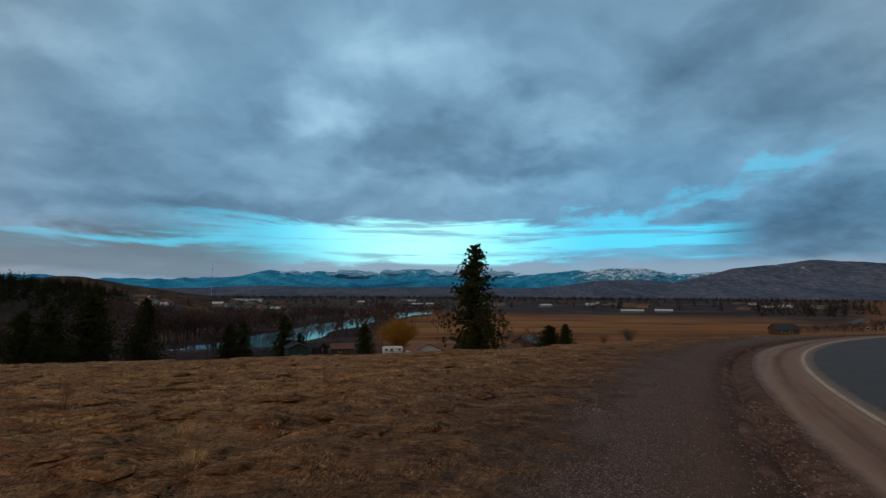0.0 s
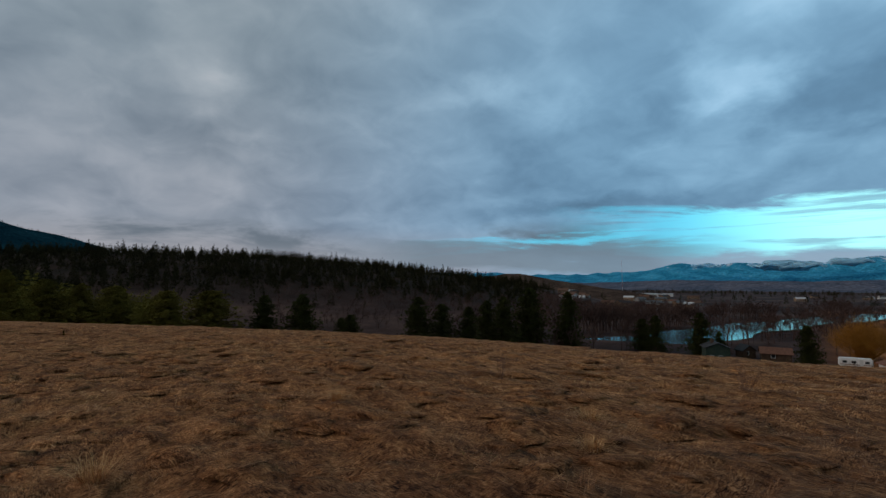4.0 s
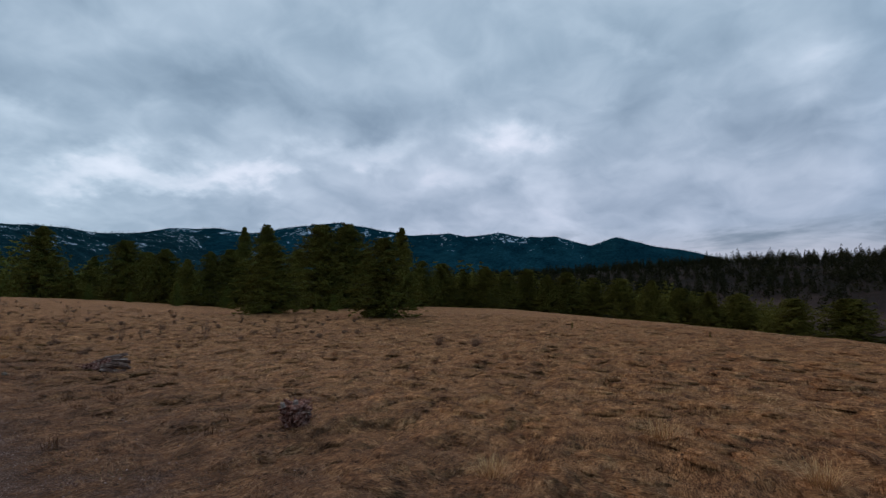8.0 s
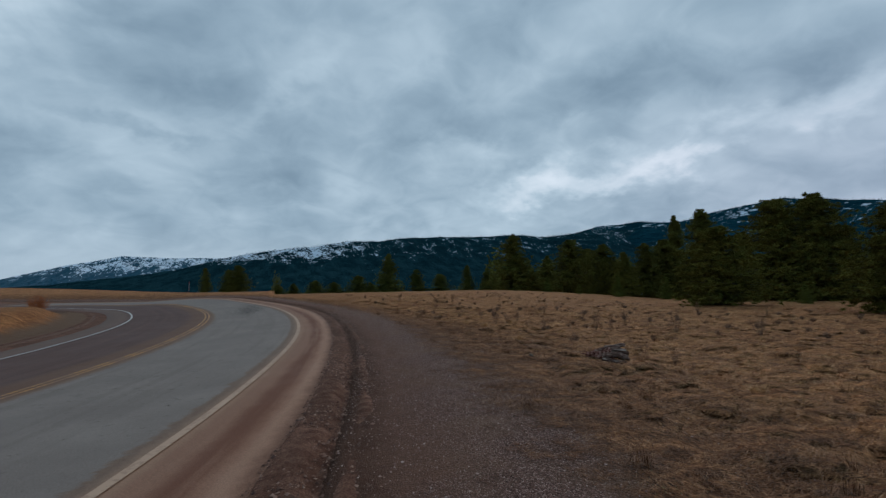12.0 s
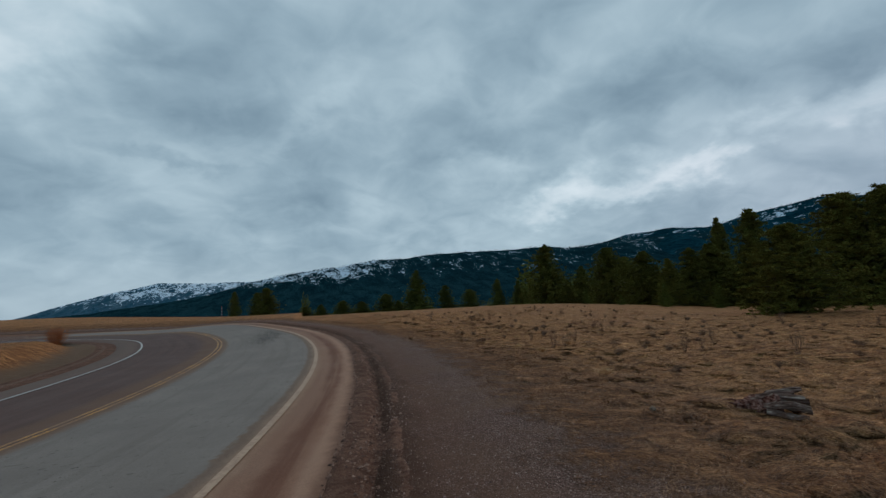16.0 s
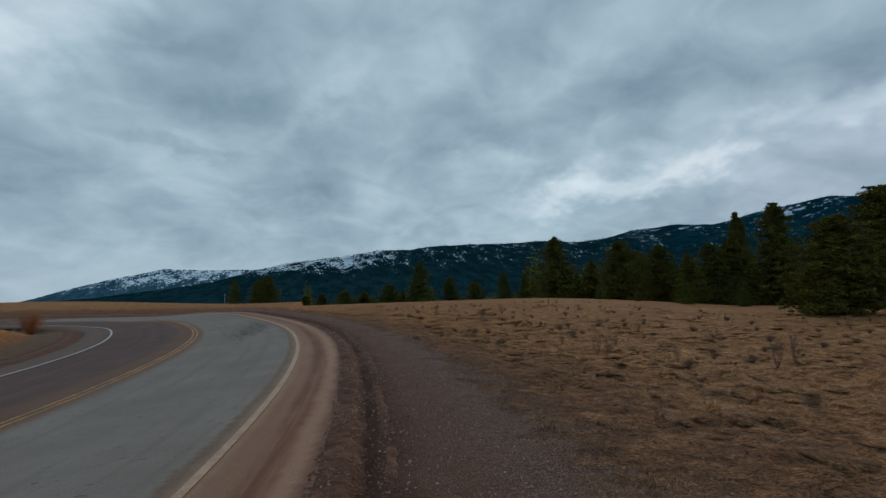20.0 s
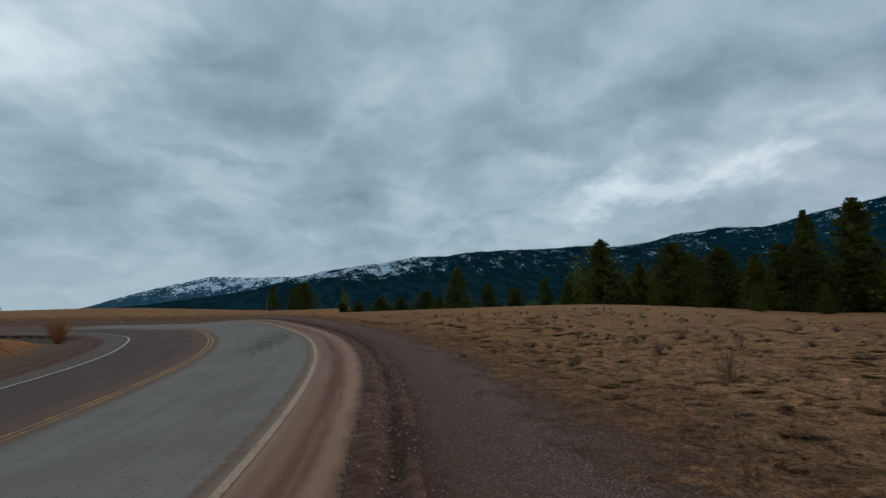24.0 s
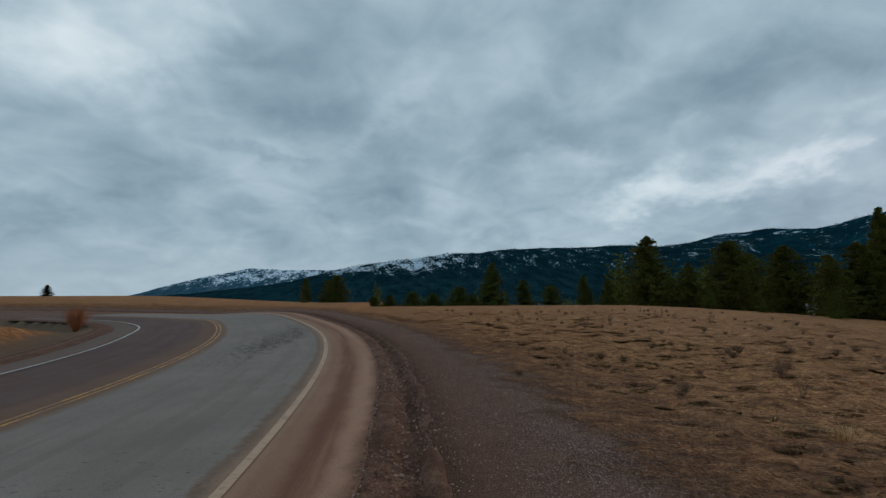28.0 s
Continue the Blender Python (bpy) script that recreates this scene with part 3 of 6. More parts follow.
def build_ground():
    rings = np.concatenate([[0.0], np.linspace(0.5, 40, 170), np.geomspace(40.4, 4900, 130)])
    n = 900
    a = np.linspace(0, 2 * np.pi, n, endpoint=False)
    X, Y = np.outer(rings, np.cos(a)), np.outer(rings, np.sin(a))
    s = across(X, Y)
    Z = turf(X, Y)
    # bed of the road, and the banks beside it
    w = np.interp(bend_angle(X, Y), *BEND_W)
    Z -= 0.14 * smooth(0.6, 0.36, s - w) * smooth(-9.9, -9.3, s)
    V = np.stack([X, Y, Z], -1).reshape(-1, 3)
    i, j = np.meshgrid(np.arange(len(rings) - 1), np.arange(n), indexing="ij")
    jn = (j + 1) % n
    F = np.stack([i * n + j, i * n + jn, (i + 1) * n + jn, (i + 1) * n + j], -1).reshape(-1, 4)
    F = F[:, ::-1]
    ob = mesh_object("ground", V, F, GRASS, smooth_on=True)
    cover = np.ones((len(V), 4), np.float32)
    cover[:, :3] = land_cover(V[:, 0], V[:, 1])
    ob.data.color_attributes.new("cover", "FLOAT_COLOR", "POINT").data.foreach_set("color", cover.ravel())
    mark_road(ob)
    tagged(ob, "rolling ground of dry yellow grass with a gravel verge", "ground", kind="structure")


build_ground()


# ---- the road ----
def asphalt(N, co):
    sep = N.add("ShaderNodeSeparateXYZ")
    N.put(sep.inputs[0], co)
    r, beyond = road_marks(N)
    grain = N.noise(co, 70, 3, 0.6)
    blot = N.noise(co, 0.6, 6, 0.62)
    wob = N.math("MULTIPLY", N.math("SUBTRACT", N.noise(co, 1.1, 6, 0.7), 0.5), 0.9)
    ring = N.add("ShaderNodeCombineXYZ")
    N.put(ring.inputs[0], N.math("MULTIPLY", r, 2.6)), N.put(ring.inputs[1], N.math("MULTIPLY", sep.outputs[1], 0.1))
    along = N.noise(ring.outputs[0], 1.0, 5, 0.6)
    lane = N.mix(N.ramp(blot, (0.35, 0.0), (0.65, 1.0)), (0.19, 0.147, 0.123), (0.245, 0.196, 0.165))
    lane = N.mix(N.math("MULTIPLY", N.band(along, 0.5, 0.62), 0.3), lane, (0.15, 0.112, 0.092))
    patch = N.math("ADD", sep.outputs[1], N.math("MULTIPLY", N.math("SUBTRACT", N.noise(ring.outputs[0], 0.8, 6, 0.7), 0.5), 14.0))
    lane = N.mix(N.math("MULTIPLY", N.band(patch, 4.0, 9.0), 0.85), lane, (0.06, 0.051, 0.05))
    far = N.mix(along, (0.064, 0.036, 0.031), (0.155, 0.087, 0.069))
    ragged = N.math("MULTIPLY", N.math("SUBTRACT", N.noise(N.mapped(co, (1, 1.6, 1)), 3.4, 7, 0.78), 0.5), 0.55)
    edge = N.math("ADD", r, ragged)
    col = N.mix(N.band(N.math("ADD", r, N.math("MULTIPLY", ragged, 0.5)), -3.74, -3.86), lane, far)
    speck = N.noise(co, 16, 5, 0.7)
    dust = N.mix(along, (0.19, 0.088, 0.054), (0.34, 0.182, 0.118))
    worn = N.math("ADD", r, N.math("MULTIPLY", wob, 0.35))
    col = N.mix(N.band(edge, -0.34, -0.24), col, N.mix(speck, (0.12, 0.075, 0.052), (0.25, 0.155, 0.11)))
    col = N.mix(N.band(N.math("ADD", r, N.math("MULTIPLY", ragged, 0.25)), -0.12, 0.0), col, dust)
    # pale powder against the line, red wheel tracks, and a paler strip at the outside
    col = N.mix(N.math("MULTIPLY", N.band(N.math("ABSOLUTE", N.math("ADD", worn, 0.0)), 0.22, 0.03), 0.4), col, (0.4, 0.25, 0.165))
    red = N.math("MULTIPLY", N.band(N.math("ABSOLUTE", N.math("SUBTRACT", worn, 0.62)), 0.3, 0.04), N.band(along, 0.36, 0.56))
    col = N.mix(N.math("MULTIPLY", red, 0.8), col, (0.135, 0.048, 0.027))
    pale = N.math("MULTIPLY", N.band(N.math("ABSOLUTE", N.math("ADD", N.math("ADD", beyond, N.math("MULTIPLY", wob, 0.3)), 0.22)), 0.2, 0.03), N.band(along, 0.32, 0.55))
    col = N.mix(N.math("MULTIPLY", pale, 0.3), col, (0.37, 0.23, 0.16))
    col = N.mix(N.math("MULTIPLY", N.band(N.math("ABSOLUTE", N.math("ADD", edge, 3.86)), 0.26, 0.08), 0.8), col, N.mix(speck, (0.13, 0.075, 0.048), (0.25, 0.145, 0.095)))
    col = N.mix(N.math("MULTIPLY", N.band(N.math("ABSOLUTE", N.math("ADD", worn, 4.45)), 0.7, 0.2), 0.65), col, (0.17, 0.09, 0.055))
    col = N.mix(N.math("MULTIPLY", N.band(worn, -7.9, -8.5), 0.7), col, (0.19, 0.115, 0.085))
    spill = N.band(N.math("ADD", beyond, N.math("MULTIPLY", N.math("ADD", wob, ragged), 0.4)), -0.26, -0.02)
    col = N.mix(N.math("MULTIPLY", spill, 0.9), col, N.mix(N.noise(co, 9, 6, 0.75), (0.05, 0.021, 0.013), (0.24, 0.125, 0.082)))
    # chips out of the worn surface, and a stretch where they run together
    chips = N.noise(N.mapped(co, (5, 13, 1)), 1.0, 4, 0.7)
    where = N.noise(co, 0.3, 3, 0.5)
    px, py = N.math("SUBTRACT", sep.outputs[0], 1.0), N.math("MULTIPLY", N.math("ADD", sep.outputs[1], 37.5), 0.14)
    worst = N.band(N.math("SQRT", N.math("ADD", N.math("MULTIPLY", px, px), N.math("MULTIPLY", py, py))), 1.5, 0.3)
    bite = N.math("ADD", chips, N.math("ADD", N.math("MULTIPLY", where, 0.14), N.math("MULTIPLY", worst, 0.16)))
    c = N.math("MULTIPLY", N.band(bite, 0.712, 0.73), N.math("MULTIPLY", N.band(r, -0.25, -0.5), N.band(r, -3.8, -3.5)))
    col = N.mix(N.math("MULTIPLY", c, 0.85), col, (0.05, 0.038, 0.032))
    col = N.mix(1.0, col, N.ramp(grain, (0.3, (0.78, 0.78, 0.78)), (0.7, (1.18, 1.18, 1.18))), "MULTIPLY")
    return col, grain, N.ramp(blot, (0.3, 0.75), (0.7, 0.95))


ASPHALT = material("worn_asphalt", asphalt, 0.85, 0.4, 0.006, 0.12)


def paint_mat(name, base, dirt, amount):
    def build(N, co):
        f = N.noise(co, 14, 6, 0.7)
        g = N.noise(co, 1.4, 4, 0.6)
        w = N.math("ADD", N.math("MULTIPLY", f, 0.6), N.math("MULTIPLY", g, 0.4))
        return N.mix(N.band(w, 0.62 - amount, 0.7 - amount), base, dirt), f
    return material(name, build, 0.75, 0.2, 0.003)


EDGE_PAINT = paint_mat("dusty_edge_line", (0.46, 0.29, 0.19), (0.36, 0.215, 0.14), 0.14)
WHITE_PAINT = paint_mat("white_edge_line", (0.5, 0.46, 0.42), (0.2, 0.15, 0.12), 0.06)
YELLOW_PAINT = paint_mat("yellow_centre_line", (0.5, 0.23, 0.055), (0.23, 0.12, 0.066), 0.18)


def road_height(x, y):
    return grade(x, y)


def shoulder(a):
    """How far the pavement reaches beyond its outer edge line, by the angle (degrees) round the bend."""
    return np.interp(a, *BEND_W)


def arc_strip(name, offsets, lift, mat, a0, a1, n=420):
    """A strip along the bend, between offsets outwards from its outer edge line; offsets over 1 are shares of the shoulder."""
    a = np.linspace(a0, a1, n)
    turn = np.radians(a)
    cols = []
    for o, up in zip(offsets, lift):
        r = ROAD_R + np.interp(a, *BEND_R) + (o * shoulder(a) if o > 0.9 else o)
        x, y = ROAD_C[0] + r * np.cos(turn), ROAD_C[1] + r * np.sin(turn)
        cols.append(np.stack([x, y, road_height(x, y) + up], -1))
    V = np.stack(cols, 1)
    m = len(offsets)
    i, j = np.meshgrid(np.arange(n - 1), np.arange(m - 1), indexing="ij")
    F = np.stack([i * m + j, (i + 1) * m + j, (i + 1) * m + j + 1, i * m + j + 1], -1).reshape(-1, 4)
    ob = mesh_object(name, V.reshape(-1, 3), F[:, ::-1], mat, smooth_on=False)
    mark_road(ob)
    return ob


A0, A1 = 108, 262      # the arc of the bend that exists, seen from its centre
road = tagged(arc_strip("road", (1.05, 1.0, 0.6, -1.9, -4.0, -6.0, -8.0, -9.3, -9.4), (-0.1, 0.0, 0.01, 0.02, 0.02, 0.01, 0.0, -0.01, -0.1), ASPHALT, A0, A1),
              "curving two-lane asphalt road, grey and dusty with worn chips", "road", kind="structure")
for nm, o, wd, mt, lb in (("edge_line", 0.0, 0.11, EDGE_PAINT, "dust-covered edge line on the asphalt"),
                          ("centre_line", -4.0, 0.085, YELLOW_PAINT, "worn yellow centre line"),
                          ("centre_line", -4.17, 0.085, YELLOW_PAINT, "worn yellow centre line"),
                          ("edge_line", -8.01, 0.095, WHITE_PAINT, "white edge line on the asphalt")):
    ob = arc_strip(nm, (o + wd / 2, o - wd / 2), (0.0245, 0.0245), mt, A0, A1, 500)
    ob.parent = road
    tagged(ob, lb)


# ---- mountains ----
CREST = []


def ridge(name, label, peaks, dist, depth, mat, rough=0.08, seed=1, foot=-22.0, n=420, m=26, base=0.18):
    """A range seen on the horizon: peaks are (bearing, angle of its top in degrees), joined by rough crests, dist metres away."""
    b0, b1 = peaks[0][0], peaks[-1][0]
    az = np.linspace(b0, b1, n)
    el = np.interp(az, [p[0] for p in peaks], [p[1] for p in peaks])
    k = np.hanning(9)
    el = np.convolve(np.pad(el, 4, mode="edge"), k / k.sum(), "valid")
    el = el + rough * fbm(az, az * 0, 2.2, seed, 5)
    top = dist * np.tan(np.radians(el)) + 1.8
    CREST.append((az, top, dist))
    t = np.linspace(0, 1, m)
    rows = []
    for ti in t:
        dd = dist - depth * (1 - ti)
        x, y = -np.sin(np.radians(az)) * dd, np.cos(np.radians(az)) * dd
        spur = 1 + 0.22 * fbm(x, y, 0.009, seed + 3, 4) * np.sin(np.pi * ti)
        h = foot + (top - foot) * ti ** 1.35 * (spur if ti < 1 else 1)
        h = np.minimum(h, 1.8 + dd * np.tan(np.radians(el)) * (0.985 if ti < 1 else 1))
        rows.append(np.stack([x, y, h], -1))
    dd = dist + depth * 0.12
    rows.append(np.stack([-np.sin(np.radians(az)) * dd, np.cos(np.radians(az)) * dd, top - depth * 0.05], -1))
    dd = dist + depth * 0.15
    rows.append(np.stack([-np.sin(np.radians(az)) * dd, np.cos(np.radians(az)) * dd, top * 0 + foot - 4], -1))
    V = np.stack(rows, 0).reshape(-1, 3)
    i, j = np.meshgrid(np.arange(len(rows) - 1), np.arange(n - 1), indexing="ij")
    F = np.stack([i * n + j, (i + 1) * n + j, (i + 1) * n + j + 1, i * n + j + 1], -1).reshape(-1, 4)
    return tagged(mesh_object(name, V, F, mat, smooth_on=True), label, "mountain", kind="structure")


# Blue and teal in these slopes is distance haze put into the base colour.
M_HAZE_BLUE = mountain_mat("distant_hazed_forest", (0.015, 0.22, 0.36), (0.04, 0.33, 0.5), 0.055, 0.005, 60, 240)
# Brown hill shifted to grey-blue, its haze carried in the colour.
M_HAZED_HILL = mountain_mat("hazed_brown_foothill", (0.085, 0.098, 0.13), (0.13, 0.128, 0.155), 0.0, 0.004, 60, 260, long=(1, 0.3, 1))
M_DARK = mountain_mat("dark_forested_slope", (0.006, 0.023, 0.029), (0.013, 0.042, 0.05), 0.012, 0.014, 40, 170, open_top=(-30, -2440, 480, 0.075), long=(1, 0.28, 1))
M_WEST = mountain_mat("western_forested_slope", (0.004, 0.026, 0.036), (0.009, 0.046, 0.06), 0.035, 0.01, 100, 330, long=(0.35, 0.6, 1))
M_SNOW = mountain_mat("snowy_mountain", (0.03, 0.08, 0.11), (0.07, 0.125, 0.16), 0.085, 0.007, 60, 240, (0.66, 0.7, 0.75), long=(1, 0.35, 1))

ridge("mountain_range", "distant forested mountains in painted haze blue, with cloud on their snowy tops",
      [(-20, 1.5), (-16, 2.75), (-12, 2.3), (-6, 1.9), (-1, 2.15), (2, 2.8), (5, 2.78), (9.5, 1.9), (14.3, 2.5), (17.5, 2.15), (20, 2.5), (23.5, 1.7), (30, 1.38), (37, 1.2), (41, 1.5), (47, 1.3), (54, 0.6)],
      4600, 900, M_HAZE_BLUE, 0.12, 11)
CLOUD = two_tone("low_white_cloud", (0.6, 0.87, 0.98), (0.7, 0.93, 1.0), 0.01, 1.0, 0)
thin = CLOUD.node_tree.nodes.new("ShaderNodeBsdfTranslucent")
blend = CLOUD.node_tree.nodes.new("ShaderNodeMixShader")
thin.inputs[0].default_value, blend.inputs[0].default_value = (0.72, 0.93, 1.0, 1), 0.8
end = next(n for n in CLOUD.node_tree.nodes if n.type == "OUTPUT_MATERIAL")
body = next(n for n in CLOUD.node_tree.nodes if n.type == "BSDF_PRINCIPLED")
CLOUD.node_tree.links.new(body.outputs[0], blend.inputs[1])
CLOUD.node_tree.links.new(thin.outputs[0], blend.inputs[2])
CLOUD.node_tree.links.new(blend.outputs[0], end.inputs[0])


def cloud_bank(label, banks, dist, seed):
    """Flat woolly clouds lying against the mountain tops: banks are (first bearing, last bearing, angle, height in metres)."""
    rng = np.random.RandomState(seed)
    bm = bmesh.new()
    for a0, a1, el, tall in banks:
        for _ in range(int(20 + 16 * abs(a1 - a0))):
            az, r = rng.uniform(a0, a1), rng.uniform(0.5, 1.2)
            edge = min(abs(az - a0), abs(az - a1)) / max(abs(a1 - a0), 0.1) * 2
            d = dist + rng.uniform(-60, 60)
            h = tall * (0.35 + 0.65 * edge) * r
            z = EYE0[2] + d * math.tan(radians(el)) + rng.normal() * tall * (0.25 + 0.35 * edge)
            bmesh.ops.create_icosphere(bm, subdivisions=2, radius=1.0,
                                       matrix=pose(-math.sin(radians(az)) * d, math.cos(radians(az)) * d, z, 0, 0, az) @ Matrix.Diagonal((h * rng.uniform(1.6, 6.0), 40, h * 0.75, 1)))
    for v in bm.verts:
        v.co.z += 5 * math.sin(v.co.x * 0.05) + 4 * math.sin(v.co.x * 0.13 + 1)
    me = bpy.data.meshes.new("cloud_bank")
    bm.to_mesh(me)
    bm.free()
    me.polygons.foreach_set("use_smooth", np.ones(len(me.polygons), bool))
    me.materials.append(CLOUD)
    tagged(new("cloud_bank", me), label, "cloud", kind="stuff")


cloud_bank("low white cloud lying along the mountain tops",
           [(19, 16, 2.2, 9), (13.8, 8.0, 2.15, 21), (7.4, 4.6, 2.4, 18), (1.5, -3, 2.25, 18), (-4, -9, 2.3, 15), (-22, -26, 2.1, 10)], 4060, 13)
# The blue of this slope is painted haze as well.
ridge("mountain_range", "distant mountains in painted haze blue, with a snowy slope", [(-46, 2.2), (-36, 2.6), (-31, 2.4), (-26, 2.1), (-23, 2.85), (-18.5, 2.85), (-14.5, 1.9), (-9, 1.2), (-4, 0.4)],
      4500, 800, mountain_mat("snow_streaked_hazed_slope", (0.03, 0.2, 0.3), (0.06, 0.26, 0.37), 0.1, 0.005, 20, 250), 0.06, 15)
ridge("foothill", "bare brown hill hazed grey-blue, with snow along its gullies", [(-62, 2.0), (-50, 2.5), (-43, 2.85), (-40.6, 3.1), (-38, 3.4), (-35.5, 3.0), (-31.6, 2.7), (-29, 2.0), (-26, 1.2), (-21, 1.6), (-18, 1.5), (-14, 0.9), (-8, 0.5), (-2, 0.8), (10, 0.55), (20, 0.7), (30, 0.35), (38, 0.25), (48, 0.1)],
      3900, 1100, M_HAZED_HILL, 0.04, 21)
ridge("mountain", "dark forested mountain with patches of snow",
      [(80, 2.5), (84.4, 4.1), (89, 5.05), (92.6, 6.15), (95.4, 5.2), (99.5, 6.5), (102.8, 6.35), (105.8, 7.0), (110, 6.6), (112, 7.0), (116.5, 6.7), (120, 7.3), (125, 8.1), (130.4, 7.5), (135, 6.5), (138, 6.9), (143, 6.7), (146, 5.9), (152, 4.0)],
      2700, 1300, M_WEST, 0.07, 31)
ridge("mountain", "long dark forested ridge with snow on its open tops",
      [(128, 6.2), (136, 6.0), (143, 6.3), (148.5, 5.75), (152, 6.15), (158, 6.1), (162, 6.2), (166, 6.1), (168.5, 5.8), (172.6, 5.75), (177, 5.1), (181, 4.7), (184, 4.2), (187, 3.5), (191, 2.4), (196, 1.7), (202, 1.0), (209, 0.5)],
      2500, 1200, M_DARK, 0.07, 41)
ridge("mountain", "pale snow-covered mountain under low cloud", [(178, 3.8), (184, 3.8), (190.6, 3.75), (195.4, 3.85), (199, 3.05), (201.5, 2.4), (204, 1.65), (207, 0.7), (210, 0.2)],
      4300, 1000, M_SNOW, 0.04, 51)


ridge("foothill", "bare brown knoll beyond the wooded hill", [(22.5, -1.0), (24.5, -0.75), (27.5, -0.3), (30, 0.1), (32, 0.4), (34, 0.75), (36, 1.1), (37.5, 1.4), (39, 1.4), (40.5, 1.15), (42.5, 0.8), (46, 0.6), (52, 0.5)],
      1000, 260, mountain_mat("bare_knoll_grass", (0.07, 0.045, 0.035), (0.115, 0.075, 0.055), -0.2, 0.02), 0.05, 61, n=160, m=14)


# ---- trees ----
def spot(az, d):
    """A place on the ground by its bearing and distance from where the walk begins."""
    x, y = EYE0[0] - math.sin(radians(az)) * d, EYE0[1] + math.cos(radians(az)) * d
    return x, y, surface(x, y)


def limb(V, F, p0, p1, r0, r1, sides=5):
    """A tapered limb between two points, added to the lists."""
    p0, p1 = Vector(p0), Vector(p1)
    ax = (p1 - p0).normalized()
    u = ax.orthogonal().normalized()
    w = ax.cross(u)
    k = len(V)
    for p, r in ((p0, r0), (p1, r1)):
        for i in range(sides):
            a = 2 * math.pi * i / sides
            V.append(tuple(p + r * (math.cos(a) * u + math.sin(a) * w)))
    for i in range(sides):
        j = (i + 1) % sides
        F.append((k + i, k + j, k + sides + j, k + sides + i))


def needle_clumps(rng, centres, radius, tris, flat=0.6, thin=0.34):
    """Spiky tufts: thin triangles that radiate from each centre, as arrays of corners and faces."""
    n = len(centres)
    c = np.repeat(np.asarray(centres), tris, axis=0)
    r = np.repeat(np.asarray(radius) * np.ones(n), tris)[:, None]
    d = rng.normal(size=(n * tris, 3))
    d[:, 2] = d[:, 2] * flat + 0.15
    d /= np.linalg.norm(d, axis=1)[:, None]
    side = np.cross(d, rng.normal(size=(n * tris, 3)))
    side /= np.linalg.norm(side, axis=1)[:, None] + 1e-9
    tip = c + d * r * rng.uniform(0.7, 1.25, (n * tris, 1))
    a = c - d * r * 0.3 + side * r * thin
    b = c - d * r * 0.3 - side * r * thin
    V = np.stack([a, b, tip], 1).reshape(-1, 3)
    F = np.arange(len(V)).reshape(-1, 3)
    return V, F


def conifer_data(seed, h=10.0, r=2.4, levels=20, per=6, clumps=4, tris=8, bare=0.08, shape=0.85, ragged=0.25, tuft=0.5):
    """Trunk with limbs, and crown, for a conifer h high and r in radius at its widest."""
    rng = np.random.RandomState(seed)
    TV, TF, centres, sizes = [], [], [], []
    lean = rng.uniform(-0.02, 0.02, 2) * h
    trunk = lambda z: (lean[0] * (z / h) ** 2, lean[1] * (z / h) ** 2, z)
    steps = 6
    for i in range(steps):
        z0, z1 = h * i / steps * 0.98, h * (i + 1) / steps * 0.98
        limb(TV, TF, trunk(z0), trunk(z1), 0.022 * h * (1 - i / steps) + 0.02, 0.022 * h * (1 - (i + 1) / steps) + 0.02, 7)
    for lv in range(levels):
        f = bare + (1 - bare) * (lv + rng.uniform(0, 0.6)) / levels
        z = f * h
        prof = (1 - ((f - bare) / (1 - bare))) ** shape * min(1.0, 0.55 + (f - bare) * 3.2) + 0.035
        for b in range(per):
            if rng.rand() < 0.08:
                continue
            a = rng.uniform(0, 2 * math.pi)
            ln = r * prof * rng.uniform(1 - ragged * 1.4, 1 + ragged)
            lift = (0.28 * f - 0.16) * ln + rng.uniform(-0.1, 0.1) * ln
            base = np.array(trunk(min(z + rng.uniform(-0.6, 0.6) * h / levels, 0.985 * h)))
            tip = base + np.array([math.cos(a) * ln, math.sin(a) * ln, lift])
            if ln > 0.12 * r:
                limb(TV, TF, base, base + (tip - base) * 0.85, 0.012 * ln + 0.012, 0.006, 3)
            for c in range(clumps):
                t = (c + rng.uniform(0.3, 1.0)) / clumps
                p = base + (tip - base) * t + rng.normal(size=3) * 0.09 * ln * (0.5 + t)
                p[2] -= 0.06 * ln * t * t
                centres.append(p)
                sizes.append(tuft * (0.7 + 0.5 * rng.rand()) * (0.6 + 0.4 * prof) * h / 10)
    for i in range(3):
        centres.append(np.array(trunk(h * (0.96 + 0.02 * i))))
        sizes.append(tuft * 0.5 * h / 10)
    return (TV, TF), needle_clumps(rng, centres, sizes, tris, 0.85, 0.19)


def conifer(name, label, mat, data, at, size=(1, 1, 1), turn=0.0, group=""):
    base = new(name)
    base.matrix_world = pose(*at, 0, 0, turn)
    base.scale = size
    mesh_object("trunk", data[0][0], data[0][1], BARK, base)
    mesh_object("crown", data[1][0], data[1][1], mat, base)
    return tagged(base, label, "tree", group)


HEIGHT = 10.0
PINES = [conifer_data(101 + i, HEIGHT, (2.6, 3.0, 2.2, 2.8)[i], 30, 12, 9, 16, 0.02, (0.62, 0.55, 0.75, 0.6)[i], 0.34, 0.31) for i in range(4)]
SPIRES = [conifer_data(201 + i, HEIGHT, (1.5, 1.8, 1.35)[i], 25, 10, 6, 15, 0.02, 0.9, 0.28, 0.28) for i in range(3)]
FIRST = {}
rnd = random.Random(5)


